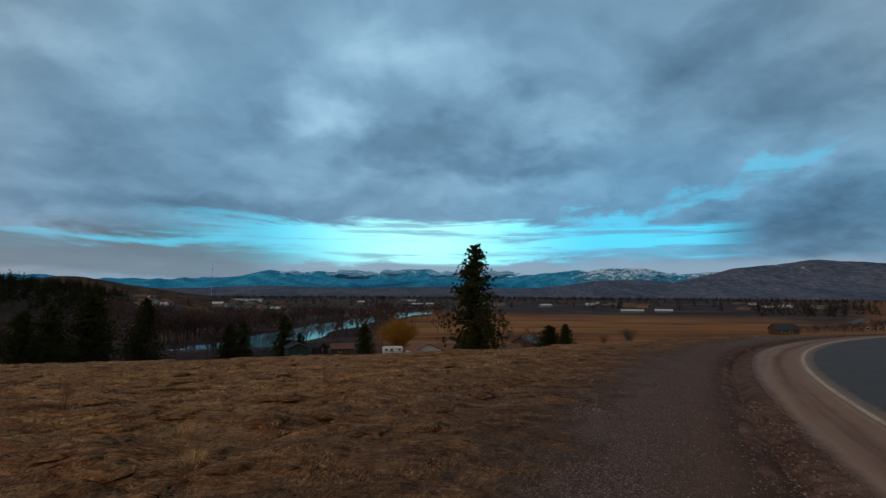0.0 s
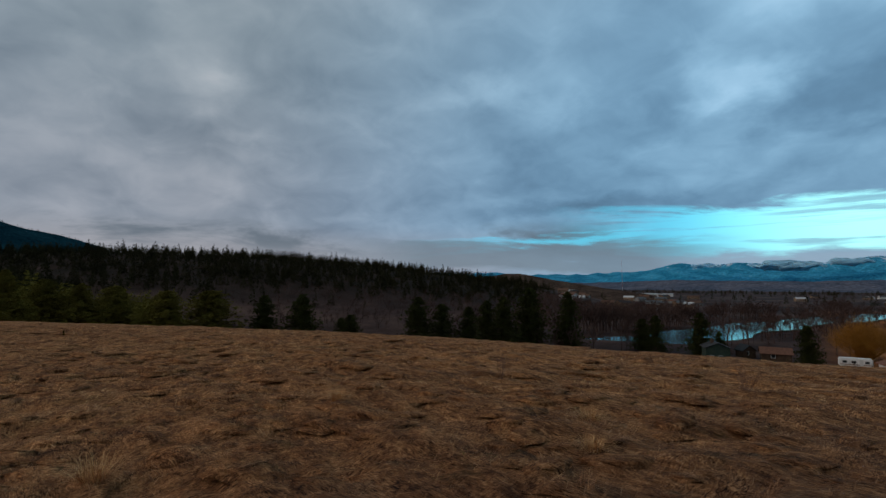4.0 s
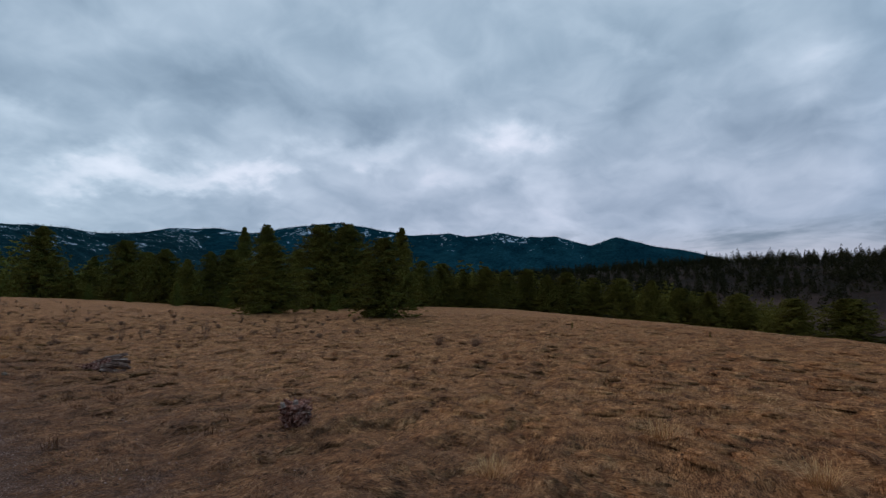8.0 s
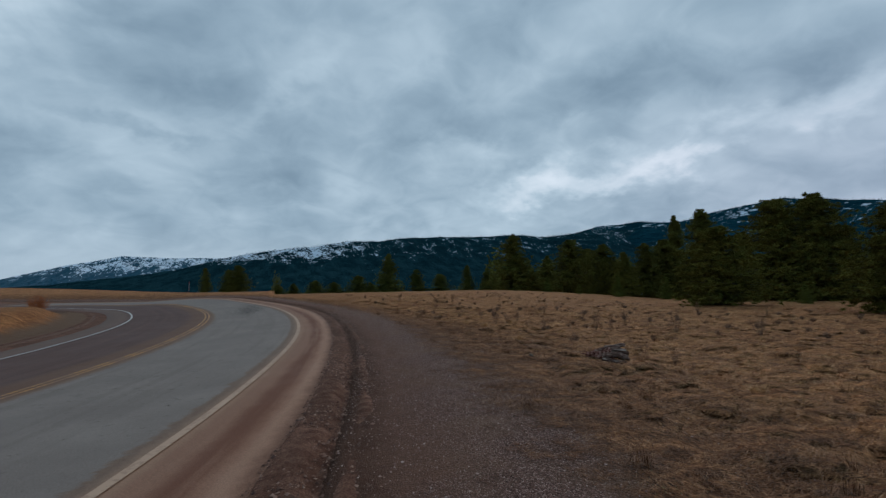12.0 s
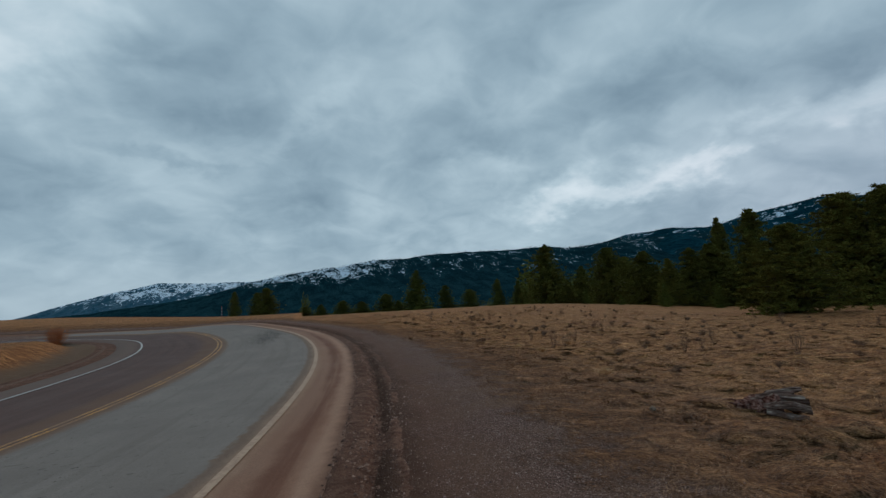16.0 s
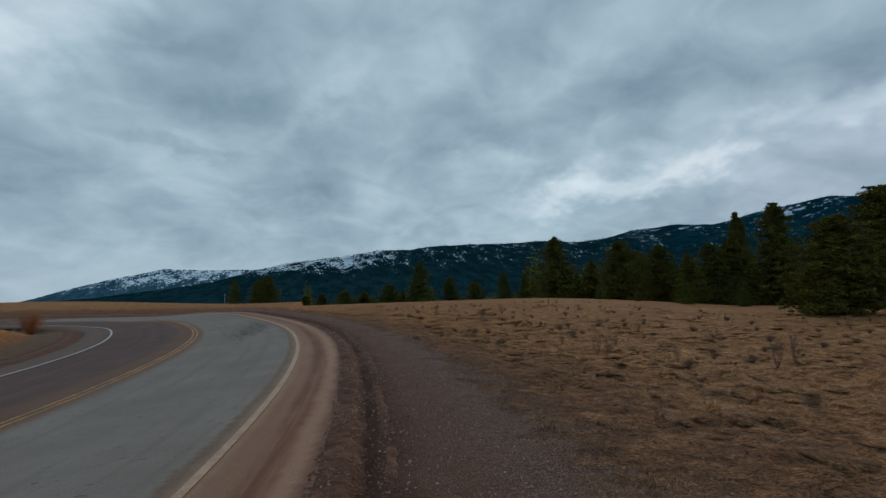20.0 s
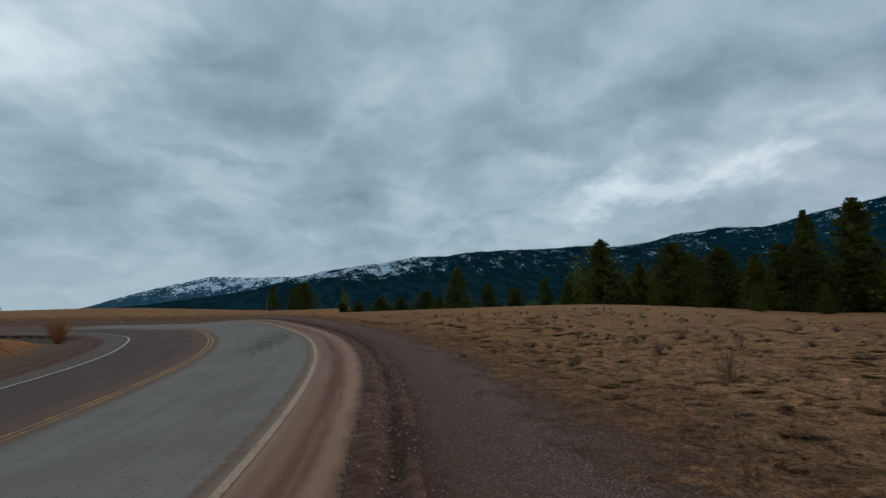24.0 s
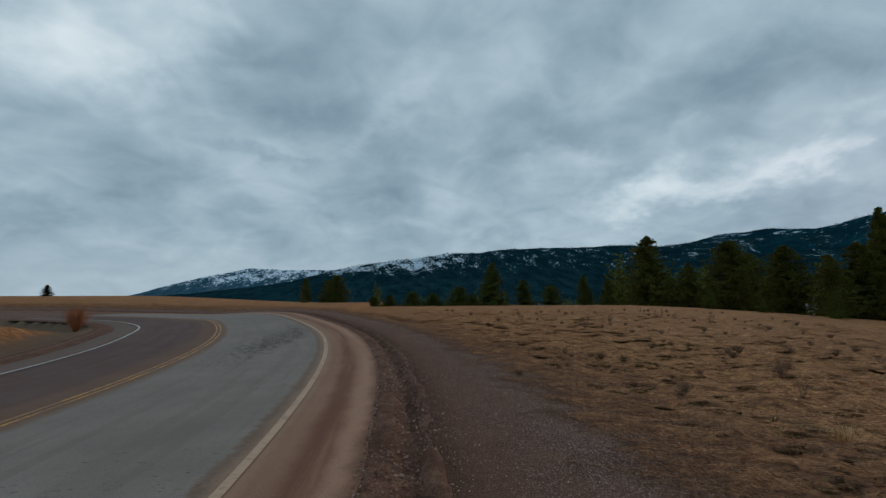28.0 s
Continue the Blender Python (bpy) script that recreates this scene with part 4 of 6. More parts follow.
def plant(kind, az, d, top, wide=1.0, label="", mat=None, name="pine_tree", group="", sink=0.15):
    """A conifer by bearing, distance and the angle (degrees) at which its top stands over the eye."""
    x, y, z = spot(az, d)
    h = EYE0[2] + d * math.tan(radians(top)) - z + sink
    s = h / HEIGHT
    m = pose(x, y, z - sink, 0, 0, rnd.uniform(0, 360))
    key = (kind, mat.name if mat else "")
    if key in FIRST:
        t = copy_thing(FIRST[key], m)
        t.scale = (s * wide, s * wide, s)
        tagged(t, label, "tree", group)
        t.name = name
    else:
        data = PINES[kind] if kind < 10 else SPIRES[kind - 10]
        t = conifer(name, label, mat or NEEDLE, data, (x, y, z - sink), (s * wide, s * wide, s), rnd.uniform(0, 360), group)
        FIRST[key] = t
    return t


BUSHY = "bushy dark green pine standing on dry grass"
TALL = "tall dark pine behind the field edge"
# the pines at the edge of the southern field
for kind, az, d, top, wide in ((1, 132.9, 52, 5.4, 1.9), (3, 120.4, 41, 6.3, 1.75)):
    plant(kind, az, d, top, wide, BUSHY, group="pines at the field edge")
for kind, az, d, top, wide in ((0, 133.4, 98, 7.5, 0.8), (2, 135.8, 120, 7.1, 0.7), (1, 127.4, 74, 7.7, 1.15), (3, 124.6, 76, 7.9, 1.2), (2, 118.0, 80, 7.6, 0.9),
                               (0, 153.2, 112, 6.0, 1.1), (1, 146.8, 105, 5.1, 1.1), (3, 143.2, 96, 4.4, 1.2), (0, 139.1, 90, 4.3, 1.1), (2, 149.3, 130, 3.4, 1.1),
                               (1, 144.9, 120, 4.0, 1.2), (2, 141.2, 85, 3.4, 1.2), (3, 137.0, 95, 4.6, 1.1), (0, 130.0, 92, 4.8, 1.2), (3, 122.5, 95, 4.9, 1.2),
                               (0, 115.6, 90, 3.6, 1.3), (1, 113.0, 96, 3.3, 1.3), (2, 110.5, 102, 2.6, 1.4), (3, 108.0, 98, 2.9, 1.4), (0, 105.5, 105, 2.4, 1.4),
                               (1, 103.0, 110, 2.6, 1.4), (2, 100.5, 104, 1.9, 1.4), (3, 98.2, 108, 2.2, 1.4), (0, 95.5, 112, 1.5, 1.5), (1, 92.6, 108, 1.4, 1.5),
                               (2, 89.2, 104, 1.1, 1.5), (3, 86.4, 112, 0.3, 1.5), (0, 83.8, 108, -0.1, 1.4), (1, 81.0, 112, -0.3, 1.5), (3, 76.8, 104, -0.8, 1.7), (1, 72.6, 110, -0.8, 1.7)):
    plant(kind, az, d, top, wide * 1.4, TALL, group="pines at the field edge")
for kind, az, d, top, wide in ((10, 187.6, 170, 2.6, 1.0), (11, 184.4, 165, 2.9, 2.1), (12, 185.3, 172, 2.4, 1.8), (11, 167.9, 150, 4.1, 1.7), (10, 171.5, 160, 1.6, 2.2), (12, 164.6, 158, 2.2, 1.7),
                               (10, 158.6, 140, 2.6, 1.2), (11, 156.3, 135, 2.0, 1.3), (12, 178.6, 130, 0.8, 3.0), (11, 176.2, 135, 1.1, 2.8), (10, 174.2, 140, 0.9, 3.0), (12, 161.8, 150, 1.6, 2.0), (11, 180.3, 128, 0.6, 3.0), (12, 170.0, 132, 0.8, 3.0),
                               (11, 151.0, 115, 2.0, 1.6)):
    plant((kind + int(az)) % 4, az, d, top, wide * 0.9, "dark conifer beyond the crest of the field", group="conifers beyond the crest", name="conifer_tree")
# the big pine below the brow, and the firs in the valley
x, y, z = spot(356.3, 129)
tall = EYE0[2] + 129 * math.tan(radians(5.85)) - z
BIG = conifer_data(133, HEIGHT, 2.65, 34, 9, 14, 16, 0.03, 0.56, 0.3, 0.23)
conifer("pine_tree", "large dark ponderosa pine below the grassy brow", NEEDLE_SHADED, BIG, (x, y, z), (tall / 10, tall / 10, tall / 10), 40)
for kind, az, d, top, wide in ((11, 18.3, 165, -2.75, 1.3), (10, 22.7, 168, -3.2, 1.2), (12, 24.0, 172, -3.6, 1.3), (10, 9.3, 138, -3.6, 0.95), (11, 345.7, 160, -3.5, 1.3), (12, 347.6, 165, -3.7, 1.8),
                               (10, 41.3, 150, -1.8, 1.2), (11, 39.4, 146, -1.4, 1.2), (12, 36.4, 155, -0.3, 1.2), (11, 31.9, 165, -0.7, 1.1), (10, 43.6, 140, -2.6, 1.1), (12, 46.8, 138, -2.3, 1.2),
                               (11, 49.6, 136, -1.5, 1.3), (12, 57.5, 120, -3.6, 1.2), (10, 62.9, 118, -1.2, 1.3), (11, 67.1, 112, -1.3, 1.3), (10, 58.6, 122, -3.9, 1.1), (10, 16.6, 172, -4.6, 1.2)):
    plant((kind + 1) % 4, az, d, top, wide * 1.05, "dark fir standing in the river valley", NEEDLE_SHADED, group="firs in the valley", name="fir_tree")


YOUNG = "young yellow-green pine at the field edge"
for kind, az, d, top, wide in ((1, 126.0, 58, -0.5, 1.1), (0, 142.2, 74, 0.9, 1.0), (3, 146.2, 80, 0.0, 1.2), (1, 131.0, 68, 0.4, 1.2), (0, 137.4, 76, 0.6, 1.2), (1, 116.8, 62, -0.6, 1.2), (3, 149.6, 84, 0.8, 1.1)):
    plant(kind, az, d, top, wide, YOUNG, NEEDLE_YOUNG, group="young pines")


# ---- far woods ----
def small_conifers(name, label, places, seed, mat, kinds=7, tris=5, wide=0.31):
    """A wood of many low conifers, as one mesh. places: x, y, z, height."""
    rng = np.random.RandomState(seed)
    protos = []
    for k in range(kinds):
        cs, ss = [], []
        for lv in range(11):
            f = 0.06 + 0.94 * lv / 11
            for b in range(4 if lv < 8 else 2):
                a = rng.uniform(0, 6.283)
                ln = wide * (1 - f) ** 0.85 * rng.uniform(0.5, 1.15)
                cs.append((math.cos(a) * ln * 0.7, math.sin(a) * ln * 0.7, f + rng.uniform(-0.02, 0.02)))
                ss.append(0.105 * (1.1 - 0.6 * f))
        protos.append(needle_clumps(rng, cs, np.array(ss), tris, 0.5)[0])
    out = []
    for i, (x, y, z, h) in enumerate(places):
        P = protos[i % kinds]
        a = rng.uniform(0, 6.283)
        c, s = math.cos(a) * h, math.sin(a) * h
        w = rng.uniform(0.8, 1.3)
        out.append(np.stack([x + (P[:, 0] * c - P[:, 1] * s) * w, y + (P[:, 0] * s + P[:, 1] * c) * w, z + P[:, 2] * h], -1))
    V = np.concatenate(out)
    return tagged(mesh_object(name, V, np.arange(len(V)).reshape(-1, 3), mat), label, "woods", kind="stuff")


def scatter(n, az0, az1, d0, d1, h0, h1, seed, keep=None):
    rng = np.random.RandomState(seed)
    az, d = rng.uniform(az0, az1, n), np.sqrt(rng.uniform(d0 ** 2, d1 ** 2, n))
    if keep is not None:
        ok = keep(az, d, rng)
        az, d = az[ok], d[ok]
    x, y = -np.sin(np.radians(az)) * d, np.cos(np.radians(az)) * d
    z = ground_height(x, y)
    return list(zip(x, y, z - 0.3, rng.uniform(h0, h1, len(az))))


small_conifers("wooded_hill", "dark conifer forest on the hill across the valley", scatter(80, 36, 118, 600, 690, 12, 17, 60) + scatter(4600, 31, 118, 300, 690, 5, 13, 61, lambda a, d, r: r.rand(len(a)) < (0.06 + 0.94 * smooth(340, 400, d)) * smooth(33, 38, a) + 0.6 * smooth(78, 92, a)), 62, NEEDLE_FAR)
small_conifers("pine_wood", "dark young pine wood behind the field", scatter(1500, 76, 182, 118, 330, 6, 12, 63, lambda a, d, r: (d > 125 + 70 * smooth(125, 150, a)) & (r.rand(len(a)) < 1 - 0.8 * smooth(150, 165, a))) + scatter(420, 108, 156, 140, 230, 11, 16, 65), 64, NEEDLE)


def bare_tree_data(seed, h=1.0, depth=4):
    """A leafless broad crown of thin branches."""
    rng = np.random.RandomState(seed)
    V, F = [], []

    def grow(p, d, ln, r, k):
        q = p + d * ln
        if k == 0:
            w = np.cross(d, rng.normal(size=3)) * 2.4
            n = len(V)
            V.extend([tuple(p - w * r), tuple(p + w * r), tuple(q)])
            F.append((n, n + 1, n + 2))
            return
        limb(V, F, p, q, r, r * 0.65, 3)
        for _ in range(3 if k > 1 else 4):
            nd = d * 0.9 + rng.normal(size=3) * 0.42
            nd[2] = abs(nd[2]) * 0.8 + 0.4
            nd /= np.linalg.norm(nd)
            grow(p + d * ln * rng.uniform(0.55, 1.0), nd, ln * rng.uniform(0.6, 0.8), r * 0.6, k - 1)

    grow(np.zeros(3), np.array([0, 0, 1.0]), h * 0.36, 0.014 * h, depth)
    return np.array(V), F


BARE = [bare_tree_data(300 + i) for i in range(5)]


def bare_wood(name, label, places, seed, mat):
    rng = np.random.RandomState(seed)
    Vs, Fs, k = [], [], 0
    for i, (x, y, z, h) in enumerate(places):
        P, F = BARE[i % 5]
        a = rng.uniform(0, 6.283)
        c, s = math.cos(a) * h, math.sin(a) * h
        Vs.append(np.stack([x + P[:, 0] * c - P[:, 1] * s, y + P[:, 0] * s + P[:, 1] * c, z + P[:, 2] * h], -1))
        Fs.extend([[i + k for i in f] for f in F])
        k += len(P)
    return tagged(mesh_object(name, np.concatenate(Vs).tolist(), Fs, mat), label, "woods", kind="stuff")


def off_river(a, d, r):
    """Dry land, and sparse trees before the open reach of the river."""
    x, y = -np.sin(np.radians(a)) * d, np.cos(np.radians(a)) * d
    return (from_river(x, y) > 21) & ((d > 235) | (a > 32) | (r.rand(len(a)) < 0.25))


bare_wood("bare_cottonwoods", "leafless brown cottonwoods along the river",
          scatter(560, 6, 36, 160, 420, 9, 16, 71, off_river) + scatter(330, 33, 66, 170, 380, 5, 10, 70, off_river) + scatter(60, -8, 12, 230, 420, 8, 13, 72, off_river), 73, TWIG)
bare_wood("bare_thicket", "leafless brown brush on the valley slope", scatter(520, 32, 80, 130, 400, 3, 6, 74, off_river) + scatter(640, 4, 24, 148, 330, 1.8, 4.2, 95, off_river), 75, TWIG)
bare_wood("far_tree_line", "dark line of bare trees across the valley plain", scatter(420, -46, 34, 750, 1900, 8, 16, 76) + scatter(60, -43, -36, 285, 320, 4, 7, 77), 78, TWIG)
small_conifers("far_conifers", "scattered dark conifers on the valley plain", scatter(260, -46, 34, 700, 1900, 7, 15, 79) + scatter(700, -46, 40, 1700, 2100, 9, 17, 82) + scatter(90, -48, -33, 600, 1100, 8, 16, 80), 81, NEEDLE_FAR)


def crest_trees(k, a0, a1, n, h0, h1, seed):
    """Places for trees along the crest of a ridge."""
    rng = np.random.RandomState(seed)
    az, top, dist = CREST[k]
    a, h = rng.uniform(a0, a1, n), rng.uniform(h0, h1, n)
    keep = fbm(a, a * 0, 1.4, seed + 1) > rng.uniform(-0.9, 0.5, n)
    a, h = a[keep], h[keep]
    return [(-math.sin(radians(b)) * dist, math.cos(radians(b)) * dist, z - 0.5 * q, q) for b, z, q in zip(a, np.interp(a, az, top), h)]


small_conifers("ridge_trees", "dark conifers along the crests of the southern ridges", crest_trees(3, 84, 140, 420, 10, 21, 91) + crest_trees(4, 143, 189, 460, 9, 19, 92), 93, NEEDLE_FAR, tris=3)


def along_river(n, off0, off1, h0, h1, seed):
    rng = np.random.RandomState(seed)
    out = []
    for _ in range(n):
        k = rng.randint(0, len(RIVER) - 2)
        (x0, y0), (x1, y1) = RIVER[k], RIVER[k + 1]
        t, o = rng.rand(), rng.uniform(off0, off1)
        ln = math.hypot(x1 - x0, y1 - y0)
        x, y = x0 + (x1 - x0) * t + (y1 - y0) / ln * o, y0 + (y1 - y0) * t - (x1 - x0) / ln * o
        out.append((x, y, surface(x, y) - 0.2, rng.uniform(h0, h1)))
    return out


bare_wood("riverside_trees", "leafless trees and brush on the river banks", [p for p in along_river(300, 19, 34, 9, 16, 85) + along_river(150, -34, -19, 9, 15, 86) if math.hypot(p[0], p[1]) > 225 or p[3] < 10.5], 87, TWIG)


# ---- grass and stones of the verge ----
def straw_mat(name, a, b, c, lump_shaded=False):
    def build(N, co):
        rnd = N.add("ShaderNodeNewGeometry").outputs["Random Per Island"]
        col = N.ramp(rnd, (0.0, a), (0.55, b), (1.0, c))
        if lump_shaded:
            s_out, _ = road_marks(N)
            wob = N.math("MULTIPLY", N.math("SUBTRACT", N.noise(N.mapped(co, (1, 1, 0.3)), 1.1, 8, 0.75), 0.5), 3.8)
            dull = N.math("MULTIPLY", N.band(N.math("ADD", s_out, wob), 9.4, 5.2), N.band(s_out, -1.0, 0.0))
            col = N.mix(N.math("MULTIPLY", dull, 0.85), col, N.mix(1.0, col, (0.6, 0.6, 0.68), "MULTIPLY"))
        return N.mix(1.0, col, lump_shade(N, co), "MULTIPLY") if lump_shaded else col, None
    return material(name, build, 0.8, 0, spec=0.2)


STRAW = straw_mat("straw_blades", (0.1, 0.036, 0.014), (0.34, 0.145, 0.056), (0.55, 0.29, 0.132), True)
# Lighter copy of the straw: lit tops of far grass put into the colour.
LIT_STRAW = straw_mat("lit_straw_blades", (0.32, 0.15, 0.058), (0.56, 0.29, 0.115), (0.72, 0.42, 0.19), True)
SAGE = straw_mat("grey_weed_stems", (0.11, 0.05, 0.03), (0.2, 0.1, 0.06), (0.31, 0.17, 0.105))
WALK_A, WALK_B = np.array([-0.6, 0.2]), np.array([-3.4, -19.0])


def beside_road(x, y):
    return across(x, y)


def blades(rng, x, y, z, heading, length, width, rise, droop=0.62):
    """Bent blades of dry grass."""
    n = len(x)
    dirx, diry = np.cos(heading), np.sin(heading)
    sx, sy = -diry * width / 2, dirx * width / 2
    pts = []
    for t, w in ((0.0, 1.0), (0.5, 0.75)):
        out = length * (t * 0.75 + 0.25 * t * t) * np.cos(rise)
        up = length * (t - droop * t * t) * np.sin(rise)
        cx, cy, cz = x + dirx * out, y + diry * out, z + up
        pts.append(np.stack([cx - sx * w, cy - sy * w, cz], -1))
        pts.append(np.stack([cx + sx * w, cy + sy * w, cz], -1))
    out, up = length * np.cos(rise), length * (0.96 - droop) * np.sin(rise)
    pts.append(np.stack([x + dirx * out, y + diry * out, z + up], -1))
    V = np.stack(pts, 1).reshape(-1, 3)
    b = np.arange(n)[:, None] * 5
    F = np.concatenate([b + np.array([0, 1, 3]), b + np.array([0, 3, 2]), b + np.array([2, 3, 4])])
    return V, F


def grass_clumps(name, label, seed, n, near, far, per, length, width, rise, spread, mat=None, verge=3.9, droop=0.62):
    rng = np.random.RandomState(seed)
    t = rng.uniform(0, 1, n)
    a, r = rng.uniform(0, 2 * np.pi, n), near + (far - near) * rng.uniform(0, 1, n) ** 0.8
    cx, cy = WALK_A[0] + (WALK_B - WALK_A)[0] * t + np.cos(a) * r, WALK_A[1] + (WALK_B - WALK_A)[1] * t + np.sin(a) * r
    s = beside_road(cx, cy) + 0.9 * fbm(cx, cy, 1.1, 4)
    run = WALK_B - WALK_A
    k = np.clip(((cx - WALK_A[0]) * run[0] + (cy - WALK_A[1]) * run[1]) / (run @ run), 0, 1)
    clear = np.hypot(cx - WALK_A[0] - k * run[0], cy - WALK_A[1] - k * run[1])
    ok = ((s > verge) | (s < -13.5)) & (clear > near * 0.9)
    cx, cy = cx[ok], cy[ok]
    m = len(cx)
    big = rng.uniform(0.65, 1.4, m)
    head = 0.9 + 1.3 * fbm(cx, cy, 0.55, 12) + rng.normal(0, 0.5, m)
    x = np.repeat(cx, per) + rng.normal(0, spread, m * per)
    y = np.repeat(cy, per) + rng.normal(0, spread, m * per)
    hd = np.repeat(head, per) + rng.normal(0, 0.55, m * per)
    ln = np.repeat(big, per) * length * rng.uniform(0.5, 1.25, m * per)
    z = turf(x, y) - 0.012
    V, F = blades(rng, x, y, z, hd, ln, width * rng.uniform(0.6, 1.3, m * per), rise * rng.uniform(0.3, 1.6, m * per), droop)
    ob = mesh_object(name, V, F, mat or STRAW)
    mark_road(ob)
    return tagged(ob, label, "grass", kind="stuff")


grass_clumps("matted_grass", "matted dry straw-coloured grass lying over the field", 81, 19000, 0.5, 13, 19, 0.3, 0.0038, 0.5, 0.12, droop=0.9)


def hummocks(seed, n, far, blades_each):
    """Low tussocks of matted grass: steep lumpy caps, with long dead blades drooping over them all one way."""
    rng = np.random.RandomState(seed)
    t, a = rng.uniform(0, 1, n), rng.uniform(0, 2 * np.pi, n)
    r = 1.0 + (far - 1.0) * rng.uniform(0, 1, n) ** 1.1
    run = WALK_B - WALK_A
    cx, cy = WALK_A[0] + run[0] * t + np.cos(a) * r, WALK_A[1] + run[1] * t + np.sin(a) * r
    k = np.clip(((cx - WALK_A[0]) * run[0] + (cy - WALK_A[1]) * run[1]) / (run @ run), 0, 1)
    clear = np.hypot(cx - WALK_A[0] - k * run[0], cy - WALK_A[1] - k * run[1])
    ok = (across(cx, cy) + 0.9 * fbm(cx, cy, 1.1, 4) > 5.3) & (clear > 0.9)
    cx, cy, clear = cx[ok], cy[ok], clear[ok]
    m = len(cx)
    head = 0.9 + 1.3 * fbm(cx, cy, 0.55, 12) + rng.normal(0, 0.35, m)
    wide = rng.uniform(0.1, 0.24, m) * (1 + clear / 30)
    tall = wide * rng.uniform(0.08, 0.23, m) * smooth(3.8, 7.5, across(cx, cy) + 0.6) * (1 - 0.75 * smooth(7, 30, clear))
    cap = [(0, 0, 1.0)]
    for rad, up, q in ((0.55, 0.82, 6), (0.9, 0.4, 8), (1.08, -0.25, 8)):
        cap += [(rad * math.cos(6.2832 * i / q), rad * math.sin(6.2832 * i / q), up) for i in range(q)]
    cap = np.array(cap)
    tri = [(0, 1 + i, 1 + (i + 1) % 6) for i in range(6)]
    tri += [(1 + i * 6 // 8, 7 + i, 7 + (i + 1) % 8) for i in range(8)] + [(1 + i * 6 // 8, 7 + (i + 1) % 8, 1 + ((i + 1) * 6 // 8) % 6) for i in range(8) if i * 6 // 8 != (i + 1) * 6 // 8]
    tri += [(7 + i, 15 + i, 15 + (i + 1) % 8) for i in range(8)] + [(7 + i, 15 + (i + 1) % 8, 7 + (i + 1) % 8) for i in range(8)]
    tri = np.array(tri)
    P = cap[None] * (1 + 0.16 * rng.normal(size=(m, len(cap), 1))) * np.stack([wide * 1.45, wide * 0.85, tall], -1)[:, None, :]
    c, s = np.cos(head)[:, None], np.sin(head)[:, None]
    base = turf(cx, cy) - 0.01
    V = np.stack([P[..., 0] * c - P[..., 1] * s + cx[:, None], P[..., 0] * s + P[..., 1] * c + cy[:, None], P[..., 2] + base[:, None]], -1)
    F = (np.arange(m) * len(cap))[:, None, None] + tri[None]
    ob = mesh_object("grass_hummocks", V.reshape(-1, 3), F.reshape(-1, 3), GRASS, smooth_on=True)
    mark_road(ob)
    ob.data.color_attributes.new("cover", "FLOAT_COLOR", "POINT").data.foreach_set("color", np.tile(np.array([0, 0, 0, 1], np.float32), len(ob.data.vertices)))
    tagged(ob, "low tussocks of matted dead grass over the field", "grass", kind="stuff")
    near = np.nonzero(clear < 20)[0]
    near = np.repeat(near, blades_each)
    q = len(near)
    u, v = rng.normal(0, 0.4, q), rng.normal(0, 0.4, q)
    lx, ly = u * wide[near] * 1.45, v * wide[near] * 0.85
    x = cx[near] + lx * np.cos(head[near]) - ly * np.sin(head[near])
    y = cy[near] + lx * np.sin(head[near]) + ly * np.cos(head[near])
    z = base[near] + tall[near] * np.clip(1 - 0.75 * (u * u + v * v), 0, 1)
    V, F = blades(rng, x, y, z, head[near] + rng.normal(0, 0.45, q), rng.uniform(0.16, 0.4, q), 0.0036 * rng.uniform(0.6, 1.3, q), rng.uniform(0.1, 0.75, q), 1.15)
    ob = mesh_object("hummock_grass", V, F, STRAW)
    mark_road(ob)
    tagged(ob, "long dead blades lying over the tussocks", "grass", kind="stuff")


hummocks(84, 16000, 46, 22)
grass_clumps("grass_tufts", "tufts of long dry bunchgrass in the field", 82, 200, 1.2, 15, 70, 0.36, 0.0036, 0.95, 0.05)
grass_clumps("far_grass", "dry grass tufts farther out in the field", 83, 30000, 8, 60, 8, 0.26, 0.009, 0.55, 0.16, LIT_STRAW, droop=0.85)


MOSS = straw_mat("yellow_green_moss", (0.04, 0.035, 0.006), (0.09, 0.07, 0.012), (0.15, 0.11, 0.022))
grass_clumps("moss", "low yellow-green moss between the grass", 85, 210, 1.4, 9, 150, 0.05, 0.008, 0.8, 0.16, MOSS)


